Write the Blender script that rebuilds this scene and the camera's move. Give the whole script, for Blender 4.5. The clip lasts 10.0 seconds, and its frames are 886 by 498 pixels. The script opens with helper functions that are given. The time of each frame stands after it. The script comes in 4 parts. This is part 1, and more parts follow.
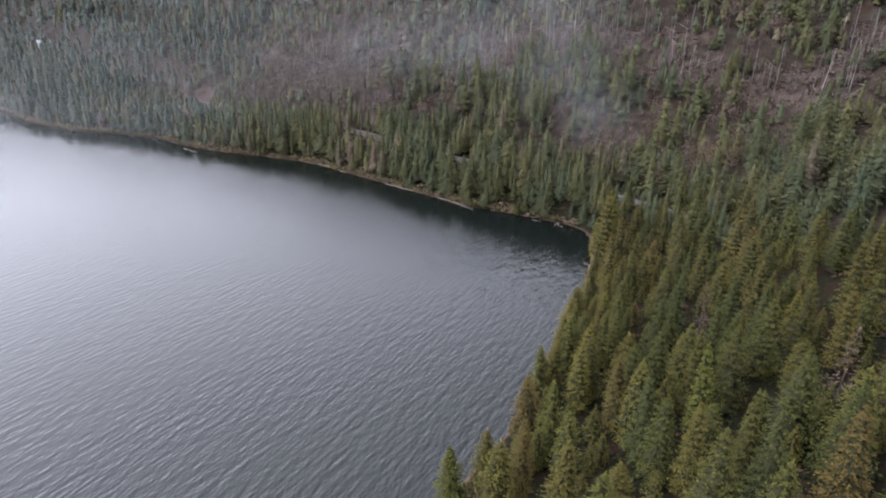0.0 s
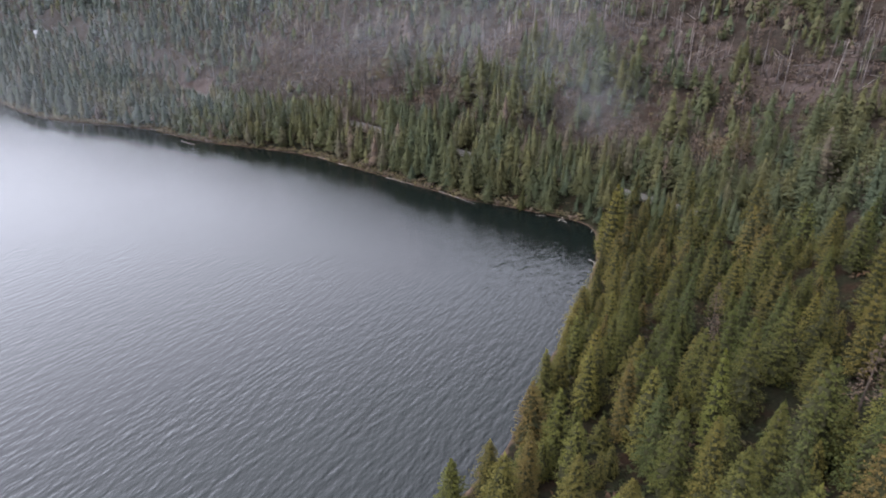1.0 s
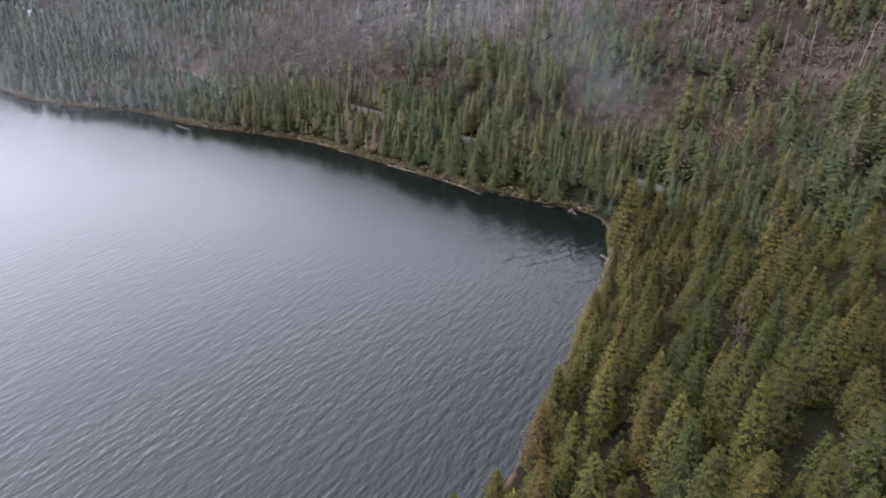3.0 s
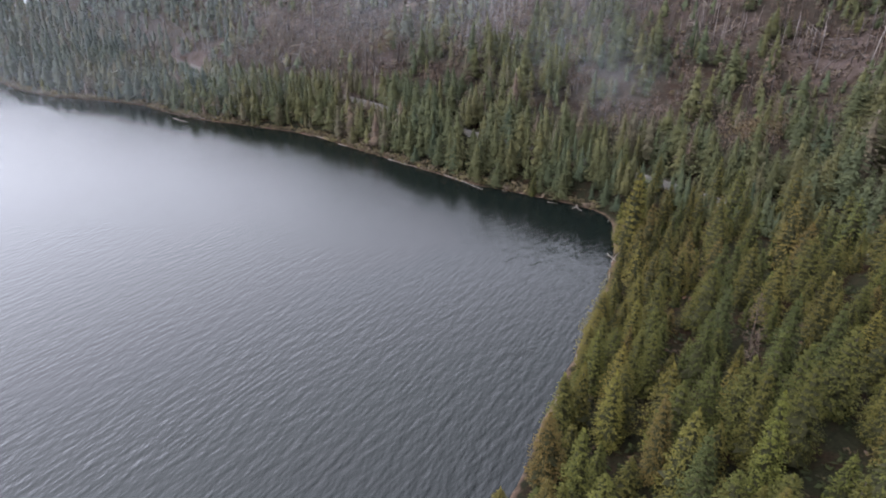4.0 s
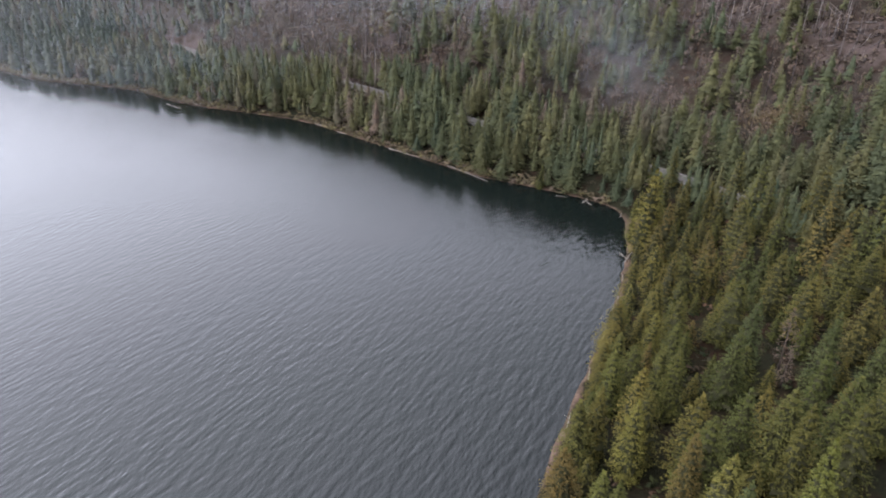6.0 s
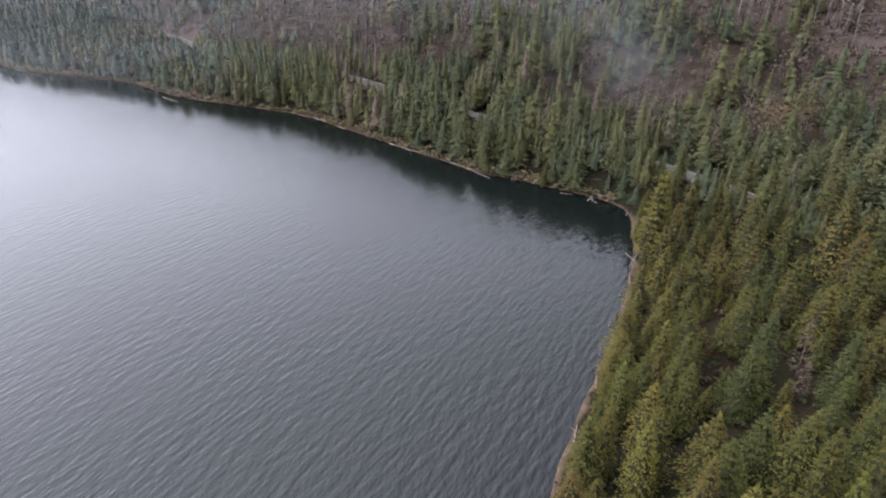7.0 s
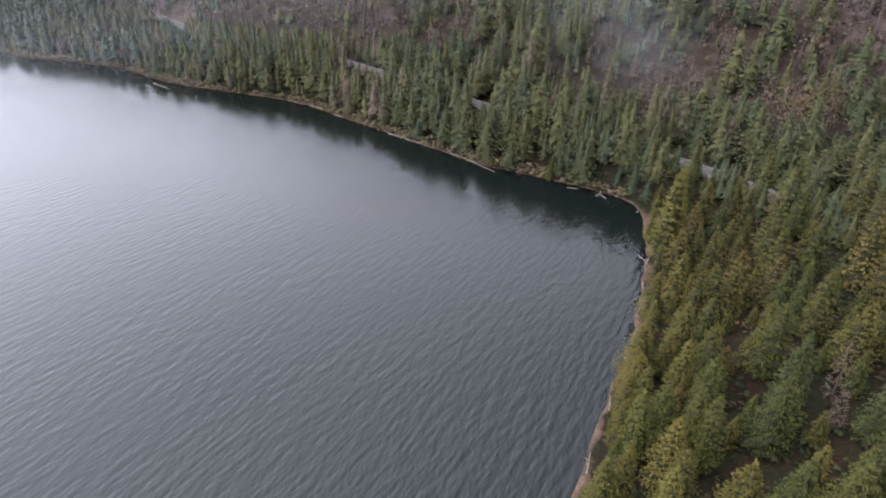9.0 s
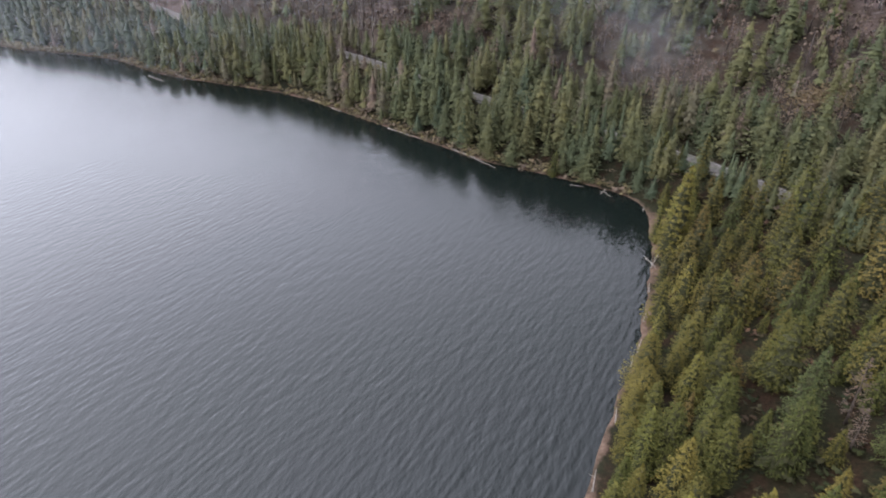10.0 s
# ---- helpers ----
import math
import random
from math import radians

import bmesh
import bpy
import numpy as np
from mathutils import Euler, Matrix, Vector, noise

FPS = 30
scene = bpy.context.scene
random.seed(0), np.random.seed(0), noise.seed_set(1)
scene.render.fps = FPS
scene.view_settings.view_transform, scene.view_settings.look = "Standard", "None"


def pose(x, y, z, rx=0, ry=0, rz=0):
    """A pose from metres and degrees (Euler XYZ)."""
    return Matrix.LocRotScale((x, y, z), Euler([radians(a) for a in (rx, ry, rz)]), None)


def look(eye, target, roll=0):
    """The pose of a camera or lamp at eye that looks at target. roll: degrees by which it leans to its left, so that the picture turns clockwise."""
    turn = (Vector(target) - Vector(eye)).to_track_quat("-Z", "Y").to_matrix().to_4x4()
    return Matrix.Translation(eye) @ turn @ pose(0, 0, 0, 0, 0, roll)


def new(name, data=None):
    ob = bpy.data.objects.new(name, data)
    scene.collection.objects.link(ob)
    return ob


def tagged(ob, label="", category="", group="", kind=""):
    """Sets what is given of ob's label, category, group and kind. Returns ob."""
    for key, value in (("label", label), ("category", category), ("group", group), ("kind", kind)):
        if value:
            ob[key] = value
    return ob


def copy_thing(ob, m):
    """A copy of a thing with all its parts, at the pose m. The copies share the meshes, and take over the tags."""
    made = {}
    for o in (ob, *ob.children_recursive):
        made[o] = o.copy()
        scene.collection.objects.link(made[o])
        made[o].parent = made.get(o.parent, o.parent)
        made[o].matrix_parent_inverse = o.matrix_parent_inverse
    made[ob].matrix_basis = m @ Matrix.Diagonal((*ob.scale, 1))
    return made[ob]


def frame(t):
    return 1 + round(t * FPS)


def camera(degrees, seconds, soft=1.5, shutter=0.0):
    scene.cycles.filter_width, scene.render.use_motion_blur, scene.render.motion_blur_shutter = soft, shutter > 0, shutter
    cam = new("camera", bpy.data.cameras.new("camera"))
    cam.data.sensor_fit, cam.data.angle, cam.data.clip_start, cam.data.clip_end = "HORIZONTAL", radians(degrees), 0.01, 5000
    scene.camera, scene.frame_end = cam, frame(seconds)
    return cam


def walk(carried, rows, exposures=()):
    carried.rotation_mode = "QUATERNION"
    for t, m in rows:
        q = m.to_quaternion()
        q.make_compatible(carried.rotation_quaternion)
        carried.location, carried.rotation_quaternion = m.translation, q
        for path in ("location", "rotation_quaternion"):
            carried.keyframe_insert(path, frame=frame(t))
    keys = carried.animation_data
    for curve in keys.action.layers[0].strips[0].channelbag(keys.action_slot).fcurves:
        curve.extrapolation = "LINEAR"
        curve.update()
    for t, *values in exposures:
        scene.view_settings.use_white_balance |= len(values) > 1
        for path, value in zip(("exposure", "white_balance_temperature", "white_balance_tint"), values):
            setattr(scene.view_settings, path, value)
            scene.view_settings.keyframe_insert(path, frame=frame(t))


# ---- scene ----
cam = camera(72.0, 10.0, 2.0)
PATH = [
    (0, (-0.002, 0.001, 84.041), (0.098, 1.856, 83.300), 1.31),
    (0.5, (0.195, 2.965, 83.681), (0.292, 4.815, 82.928), 1.31),
    (1, (0.406, 5.929, 83.376), (0.500, 7.774, 82.610), 1.32),
    (1.5, (0.619, 8.892, 83.124), (0.710, 10.731, 82.345), 1.34),
    (2, (0.827, 11.851, 82.923), (0.915, 13.685, 82.130), 1.35),
    (2.5, (1.022, 14.804, 82.770), (1.106, 16.633, 81.964), 1.37),
    (3, (1.197, 17.751, 82.663), (1.278, 19.574, 81.844), 1.38),
    (3.5, (1.349, 20.691, 82.599), (1.427, 22.508, 81.766), 1.39),
    (4, (1.474, 23.622, 82.575), (1.550, 25.433, 81.729), 1.40),
    (4.5, (1.573, 26.545, 82.588), (1.646, 28.350, 81.729), 1.40),
    (5, (1.645, 29.459, 82.636), (1.715, 31.257, 81.764), 1.40),
    (5.5, (1.691, 32.363, 82.714), (1.760, 34.155, 81.828), 1.40),
    (6, (1.717, 35.260, 82.820), (1.784, 37.045, 81.920), 1.39),
    (6.5, (1.726, 38.148, 82.949), (1.792, 39.926, 82.035), 1.38),
    (7, (1.726, 41.029, 83.097), (1.790, 42.800, 82.170), 1.36),
    (7.5, (1.724, 43.904, 83.261), (1.787, 45.668, 82.320), 1.34),
    (8, (1.731, 46.775, 83.436), (1.793, 48.531, 82.481), 1.32),
    (8.5, (1.758, 49.643, 83.618), (1.819, 51.391, 82.648), 1.30),
    (9, (1.817, 52.511, 83.802), (1.878, 54.251, 82.818), 1.28),
    (9.5, (1.924, 55.379, 83.983), (1.983, 57.111, 82.984), 1.27),
    (10, (2.093, 58.252, 84.157), (2.152, 59.975, 83.143), 1.26),
]
walk(cam, [(t, look(eye, target, roll)) for t, eye, target, roll in PATH], [(0, -0.03), (4, 0.0), (7, 0.03), (10, 0.08)])

# ---- world and light: a bright overcast sky ----
SUN_ELEVATION, SUN_ROTATION = radians(38), radians(250)
world = bpy.data.worlds.new("overcast_sky")
scene.world = world
world.use_nodes = True
wn, wl = world.node_tree.nodes, world.node_tree.links
wn.clear()
w_out, w_bg, w_sky = wn.new("ShaderNodeOutputWorld"), wn.new("ShaderNodeBackground"), wn.new("ShaderNodeTexSky")
w_hsv, w_cloud, w_mix = wn.new("ShaderNodeHueSaturation"), wn.new("ShaderNodeTexNoise"), wn.new("ShaderNodeMixRGB")
w_sky.sky_type, w_sky.sun_disc = "NISHITA", False
w_sky.sun_elevation, w_sky.sun_rotation = SUN_ELEVATION, SUN_ROTATION
w_sky.air_density, w_sky.dust_density = 1.6, 4.0
w_hsv.inputs["Saturation"].default_value = 0.35
# a closed cloud deck, about three times brighter overhead than at the horizon
w_tc, w_sep, w_up, w_amp = wn.new("ShaderNodeTexCoord"), wn.new("ShaderNodeSeparateXYZ"), wn.new("ShaderNodeMapRange"), wn.new("ShaderNodeMixRGB")
w_cloud.inputs["Scale"].default_value, w_cloud.inputs["Detail"].default_value = 2.5, 4.0
w_ramp = wn.new("ShaderNodeValToRGB")
w_ramp.color_ramp.elements[0].position, w_ramp.color_ramp.elements[0].color = 0.3, (0.925, 0.95, 1.135, 1)
w_ramp.color_ramp.elements[1].position, w_ramp.color_ramp.elements[1].color = 0.7, (1.015, 1.045, 1.24, 1)
w_up.inputs["From Min"].default_value, w_up.inputs["From Max"].default_value = 0.0, 1.0
w_up.inputs["To Min"].default_value, w_up.inputs["To Max"].default_value = 16.2, 26.5
wl.new(w_tc.outputs["Generated"], w_sep.inputs[0])
wl.new(w_tc.outputs["Generated"], w_cloud.inputs["Vector"])
wl.new(w_sep.outputs["Z"], w_up.inputs["Value"])
wl.new(w_cloud.outputs["Fac"], w_ramp.inputs[0])
w_amp.blend_type, w_amp.inputs[0].default_value = "MULTIPLY", 1.0
wl.new(w_ramp.outputs[0], w_amp.inputs[1])
wl.new(w_up.outputs[0], w_amp.inputs[2])
wl.new(w_sky.outputs[0], w_hsv.inputs["Color"])
w_mix.blend_type, w_mix.inputs[0].default_value = "MIX", 0.9
wl.new(w_hsv.outputs[0], w_mix.inputs[1])
# the clouds are brighter on the sun's side
w_dot, w_side, w_glow = wn.new("ShaderNodeVectorMath"), wn.new("ShaderNodeMapRange"), wn.new("ShaderNodeMixRGB")
w_dot.operation, w_dot.inputs[1].default_value = "DOT_PRODUCT", (-0.99, 0.10, 0.0)
wl.new(w_tc.outputs["Generated"], w_dot.inputs[0])
wl.new(w_dot.outputs["Value"], w_side.inputs["Value"])
w_side.inputs["From Min"].default_value, w_side.inputs["From Max"].default_value = -0.64, 0.75
w_side.inputs["To Min"].default_value, w_side.inputs["To Max"].default_value = 0.17, 2.08
w_glow.blend_type, w_glow.inputs[0].default_value = "MULTIPLY", 1.0
wl.new(w_amp.outputs[0], w_glow.inputs[1])
wl.new(w_side.outputs[0], w_glow.inputs[2])
wl.new(w_glow.outputs[0], w_mix.inputs[2])
wl.new(w_mix.outputs[0], w_bg.inputs["Color"])
w_bg.inputs["Strength"].default_value = 0.144
wl.new(w_bg.outputs[0], w_out.inputs["Surface"])

sun = new("sun", bpy.data.lights.new("sun", "SUN"))
sun.data.energy, sun.data.angle, sun.data.color = 1.3, radians(30), (1.0, 0.95, 0.87)
sun.matrix_world = look((-300, -110, 250), (0, 0, 0))


# ---- materials ----
def nodes_of(name):
    m = bpy.data.materials.new(name)
    m.use_nodes = True
    n, l = m.node_tree.nodes, m.node_tree.links
    return m, n, l, n["Principled BSDF"]


def noise_node(n, l, scale, detail=4.0, rough=0.6, coords="Object", stretch=None):
    tc, tex = n.new("ShaderNodeTexCoord"), n.new("ShaderNodeTexNoise")
    tex.inputs["Scale"].default_value, tex.inputs["Detail"].default_value = scale, detail
    tex.inputs["Roughness"].default_value = rough
    src = tc.outputs[coords]
    if stretch:
        mp = n.new("ShaderNodeMapping")
        mp.vector_type = "TEXTURE"
        mp.inputs["Scale"].default_value, mp.inputs["Rotation"].default_value = stretch[0], stretch[1]
        l.new(src, mp.inputs[0])
        src = mp.outputs[0]
    l.new(src, tex.inputs["Vector"])
    return tex


def ramp_node(n, l, source, stops):
    r = n.new("ShaderNodeValToRGB")
    while len(r.color_ramp.elements) < len(stops):
        r.color_ramp.elements.new(0.5)
    for e, (p, c) in zip(r.color_ramp.elements, stops):
        e.position, e.color = p, (*c, 1)
    l.new(source, r.inputs[0])
    return r


def mix_node(n, l, kind, fac, a, b):
    m = n.new("ShaderNodeMixRGB")
    m.blend_type = kind
    for i, v in enumerate((fac, a, b)):
        if isinstance(v, bpy.types.NodeSocket):
            l.new(v, m.inputs[i])
        else:
            m.inputs[i].default_value = v if i == 0 else (*v, 1)
    return m


def bump_node(n, l, height, strength, distance, bsdf):
    b = n.new("ShaderNodeBump")
    b.inputs["Strength"].default_value, b.inputs["Distance"].default_value = strength, distance
    l.new(height, b.inputs["Height"])
    l.new(b.outputs[0], bsdf.inputs["Normal"])
    return b


def simple_material(name, low, high, scale, rough=0.85, bump=0.3, distance=0.02, metal=0.0):
    m, n, l, p = nodes_of(name)
    fine, wide = noise_node(n, l, scale, 6), noise_node(n, l, scale * 0.13, 3)
    r = ramp_node(n, l, fine.outputs["Fac"], ((0.3, low), (0.72, high)))
    dirt = ramp_node(n, l, wide.outputs["Fac"], ((0.3, (0.7, 0.7, 0.7)), (0.7, (1.15, 1.12, 1.1))))
    c = mix_node(n, l, "MULTIPLY", 1.0, r.outputs[0], dirt.outputs[0])
    l.new(c.outputs[0], p.inputs["Base Color"])
    p.inputs["Roughness"].default_value, p.inputs["Metallic"].default_value = rough, metal
    p.inputs["Specular IOR Level"].default_value = 0.5 if rough < 0.3 else 0.12
    bump_node(n, l, fine.outputs["Fac"], bump, distance, p)
    return m


def foliage_material(name, stops, source, vary=1.0):
    """Needles: one tone for each tree, varied from clump to clump. source: 'object' or the name of an attribute."""
    m, n, l, p = nodes_of(name)
    if source == "object":
        tone = n.new("ShaderNodeObjectInfo").outputs["Random"]
    else:
        a = n.new("ShaderNodeAttribute")
        a.attribute_name = source
        tone = a.outputs["Fac"]
    r = ramp_node(n, l, tone, stops)
    isl = n.new("ShaderNodeNewGeometry").outputs["Random Per Island"]
    v = ramp_node(n, l, isl, ((0.0, (0.62, 0.66, 0.68)), (0.6, (0.98, 0.98, 0.94)), (0.85, (1.2, 1.16, 1.02)), (1.0, (1.4, 1.34, 1.1))))
    c = mix_node(n, l, "MULTIPLY", vary, r.outputs[0], v.outputs[0])
    l.new(c.outputs[0], p.inputs["Base Color"])
    p.inputs["Roughness"].default_value = 0.75
    p.inputs["Specular IOR Level"].default_value = 0.06
    return m


FIR = ((0.0, (0.034, 0.040, 0.013)), (0.2, (0.052, 0.047, 0.014)), (0.4, (0.036, 0.043, 0.014)), (0.6, (0.064, 0.055, 0.017)), (0.75, (0.042, 0.048, 0.014)), (0.9, (0.058, 0.045, 0.017)), (1.0, (0.047, 0.050, 0.016)))
SPRUCE = ((0.0, (0.027, 0.036, 0.017)), (0.4, (0.036, 0.043, 0.020)), (0.75, (0.034, 0.044, 0.026)), (1.0, (0.044, 0.048, 0.022)))
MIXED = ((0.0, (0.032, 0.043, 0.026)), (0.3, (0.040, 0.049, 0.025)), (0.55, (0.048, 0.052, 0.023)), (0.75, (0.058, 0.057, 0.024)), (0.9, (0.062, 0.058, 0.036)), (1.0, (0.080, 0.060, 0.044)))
M_fir = foliage_material("fir_needles", [(p, (1.19 * r, 1.10 * g, 1.0 * b)) for p, (r, g, b) in FIR], "object", 0.75)
M_light = foliage_material("young_fir_needles", [(p, (1.54 * r, 1.42 * g, 1.2 * b)) for p, (r, g, b) in FIR], "object", 0.75)
M_spruce = foliage_material("spruce_needles", [(p, (1.16 * r, 1.05 * g, 0.74 * b)) for p, (r, g, b) in SPRUCE], "object")
M_slope = foliage_material("slope_needles", [(p, (1.06 * r, 1.02 * g, 1.1 * b)) for p, (r, g, b) in MIXED], "tone", 0.5)
# the slope's greens, paled and blued for distant trees: haze put into the colour
M_hazed_woods = foliage_material("hazed_forest_needles", [(p, (1.16 * r, 1.06 * g, 1.45 * b)) for p, (r, g, b) in MIXED], "tone", 0.4)
# far-shore needles, their grey-blue cast standing in for haze
HAZE_GREYS = ((0.0, (0.030, 0.040, 0.030)), (0.4, (0.036, 0.046, 0.033)), (0.7, (0.044, 0.050, 0.032)), (0.9, (0.052, 0.050, 0.034)), (1.0, (0.070, 0.056, 0.044)))
M_hazed_shore = foliage_material("haze_greyed_needles", [(p, (1.0 * r, 0.97 * g, 1.03 * b)) for p, (r, g, b) in HAZE_GREYS], "tone", 0.25)
M_russet = foliage_material("dry_russet_twigs", ((0.0, (0.072, 0.052, 0.040)), (0.5, (0.090, 0.067, 0.053)), (1.0, (0.066, 0.048, 0.034))), "object")
M_rust = foliage_material("rust_brown_twigs", ((0.0, (0.066, 0.048, 0.026)), (1.0, (0.080, 0.058, 0.034))), "tone", 0.7)
M_under = foliage_material("undergrowth_leaves", ((0.0, (0.016, 0.020, 0.009)), (0.5, (0.026, 0.028, 0.012)), (0.8, (0.034, 0.028, 0.016)), (1.0, (0.060, 0.036, 0.024))), "tone", 0.8)
M_shrub = foliage_material("bare_shrub_twigs", ((0.0, (0.064, 0.045, 0.034)), (0.5, (0.080, 0.059, 0.047)), (0.8, (0.066, 0.053, 0.030)), (1.0, (0.086, 0.073, 0.034))), "tone", 0.5)
# twiggy inner boughs, with the crown's inner shade put into a dark brown-green
M_inner_shade = simple_material("shade_dark_inner_boughs", (0.016, 0.017, 0.008), (0.036, 0.035, 0.016), 1.5, 0.95, 0.4, 0.05)
M_bark = simple_material("conifer_bark", (0.030, 0.024, 0.020), (0.09, 0.07, 0.058), 3.0, 0.95, 0.6, 0.05)
M_snag = foliage_material("weathered_dead_wood", ((0.0, (0.030, 0.024, 0.022)), (0.35, (0.062, 0.051, 0.048)), (0.75, (0.108, 0.090, 0.087)), (1.0, (0.20, 0.175, 0.17))), "tone")
M_drift = simple_material("bleached_driftwood", (0.10, 0.088, 0.075), (0.28, 0.25, 0.22), 2.0, 0.85, 0.4, 0.02)
M_asphalt = simple_material("worn_grey_asphalt", (0.050, 0.046, 0.042), (0.098, 0.089, 0.081), 2.5, 0.9, 0.3, 0.01)
M_concrete = simple_material("barrier_concrete", (0.12, 0.113, 0.106), (0.20, 0.188, 0.176), 2.0, 0.85, 0.3, 0.01)
M_line = simple_material("road_paint", (0.17, 0.165, 0.16), (0.25, 0.245, 0.24), 3.0, 0.7, 0.1, 0.005)
M_siding = simple_material("white_house_siding", (0.34, 0.34, 0.34), (0.42, 0.42, 0.42), 1.0, 0.7, 0.1, 0.01)
M_roof = simple_material("grey_metal_roof", (0.28, 0.29, 0.30), (0.36, 0.37, 0.38), 1.5, 0.5, 0.1, 0.01, 0.2)
M_dark = simple_material("dark_window_glass", (0.02, 0.025, 0.03), (0.04, 0.045, 0.05), 1.0, 0.15, 0.0, 0.01)


def ground_material():
    m, n, l, p = nodes_of("forest_floor")
    fine, mid, wide = noise_node(n, l, 1.4, 8, 0.7), noise_node(n, l, 0.16, 5), noise_node(n, l, 0.02, 4)
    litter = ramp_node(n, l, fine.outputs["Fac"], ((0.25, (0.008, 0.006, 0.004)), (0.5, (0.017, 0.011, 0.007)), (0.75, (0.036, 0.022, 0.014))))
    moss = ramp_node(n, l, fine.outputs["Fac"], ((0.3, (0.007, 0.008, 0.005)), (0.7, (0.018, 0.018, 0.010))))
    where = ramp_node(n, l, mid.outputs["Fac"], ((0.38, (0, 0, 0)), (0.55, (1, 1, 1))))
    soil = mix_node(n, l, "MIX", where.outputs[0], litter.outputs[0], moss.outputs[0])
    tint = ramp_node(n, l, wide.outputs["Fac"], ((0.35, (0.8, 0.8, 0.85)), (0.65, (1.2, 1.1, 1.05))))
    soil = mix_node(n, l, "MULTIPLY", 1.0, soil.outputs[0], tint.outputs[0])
    # dry pale litter and grass where the slope has burnt; thinner upslope, a haze-like lift painted into the soil
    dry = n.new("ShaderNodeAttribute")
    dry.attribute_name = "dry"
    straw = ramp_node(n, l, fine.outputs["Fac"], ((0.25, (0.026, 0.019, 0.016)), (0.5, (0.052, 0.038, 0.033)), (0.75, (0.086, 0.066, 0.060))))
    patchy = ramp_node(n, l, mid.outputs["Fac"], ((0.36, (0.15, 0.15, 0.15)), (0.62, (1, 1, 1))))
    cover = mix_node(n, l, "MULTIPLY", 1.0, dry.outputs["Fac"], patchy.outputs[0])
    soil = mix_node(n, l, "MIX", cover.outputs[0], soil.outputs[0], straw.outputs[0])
    # pale gravel and dry reed on the low bank beside the water
    geo, sep = n.new("ShaderNodeNewGeometry"), n.new("ShaderNodeSeparateXYZ")
    l.new(geo.outputs["Position"], sep.inputs[0])
    add = n.new("ShaderNodeMath")
    add.operation, add.inputs[1].default_value = "MULTIPLY_ADD", 2.2
    l.new(mid.outputs["Fac"], add.inputs[0])
    l.new(sep.outputs["Z"], add.inputs[2])
    low = n.new("ShaderNodeMapRange")
    low.inputs["From Min"].default_value, low.inputs["From Max"].default_value = 1.0, 1.55
    low.inputs["To Min"].default_value, low.inputs["To Max"].default_value = 1.0, 0.0
    l.new(add.outputs[0], low.inputs["Value"])
    gravel = ramp_node(n, l, fine.outputs["Fac"], ((0.25, (0.045, 0.030, 0.022)), (0.5, (0.090, 0.060, 0.043)), (0.78, (0.14, 0.102, 0.079))))
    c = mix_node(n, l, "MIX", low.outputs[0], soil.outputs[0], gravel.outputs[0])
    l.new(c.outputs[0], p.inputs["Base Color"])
    p.inputs["Roughness"].default_value = 0.95
    p.inputs["Specular IOR Level"].default_value = 0.04
    bump_node(n, l, fine.outputs["Fac"], 0.7, 0.3, p)
    return m


def water_material():
    m, n, l, p = nodes_of("lake_water")
    p.inputs["Base Color"].default_value = (0.004, 0.0058, 0.005, 1)
    p.inputs["IOR"].default_value = 1.333
    swell = noise_node(n, l, 1.0, 1.6, 0.45, "Object", ((5.2, 1.5, 4.0), (0, 0, radians(58))))
    chop = noise_node(n, l, 1.0, 1.5, 0.5, "Object", ((1.6, 0.85, 1.5), (0, 0, radians(80))))
    patch = noise_node(n, l, 1.0, 3, 0.5, "Object", ((45, 26, 40), (0, 0, radians(25))))
    area = ramp_node(n, l, patch.outputs["Fac"], ((0.36, (0.72, 0.72, 0.72)), (0.6, (1, 1, 1))))
    # open: how far the wind reaches the water; close ruffles are waves, those far out a rougher sheen
    at, far = n.new("ShaderNodeAttribute"), n.new("ShaderNodeAttribute")
    at.attribute_name, far.attribute_name = "open", "sheen"
    lee = n.new("ShaderNodeMapRange")
    lee.inputs["To Min"].default_value, lee.inputs["To Max"].default_value = 0.12, 1.0
    l.new(at.outputs["Fac"], lee.inputs["Value"])
    gloss = n.new("ShaderNodeMapRange")
    gloss.inputs["To Min"].default_value, gloss.inputs["To Max"].default_value = 0.10, 0.24
    l.new(far.outputs["Fac"], gloss.inputs["Value"])
    l.new(gloss.outputs[0], p.inputs["Roughness"])
    s = n.new("ShaderNodeMath")
    s.operation, s.inputs[1].default_value = "MULTIPLY_ADD", 0.38
    l.new(chop.outputs["Fac"], s.inputs[0])
    l.new(swell.outputs["Fac"], s.inputs[2])
    k = n.new("ShaderNodeMath")
    k.operation = "MULTIPLY"
    l.new(area.outputs[0], k.inputs[0])
    l.new(lee.outputs[0], k.inputs[1])
    bump = bump_node(n, l, s.outputs[0], 1.0, 0.46, p)
    l.new(k.outputs[0], bump.inputs["Strength"])
    return m


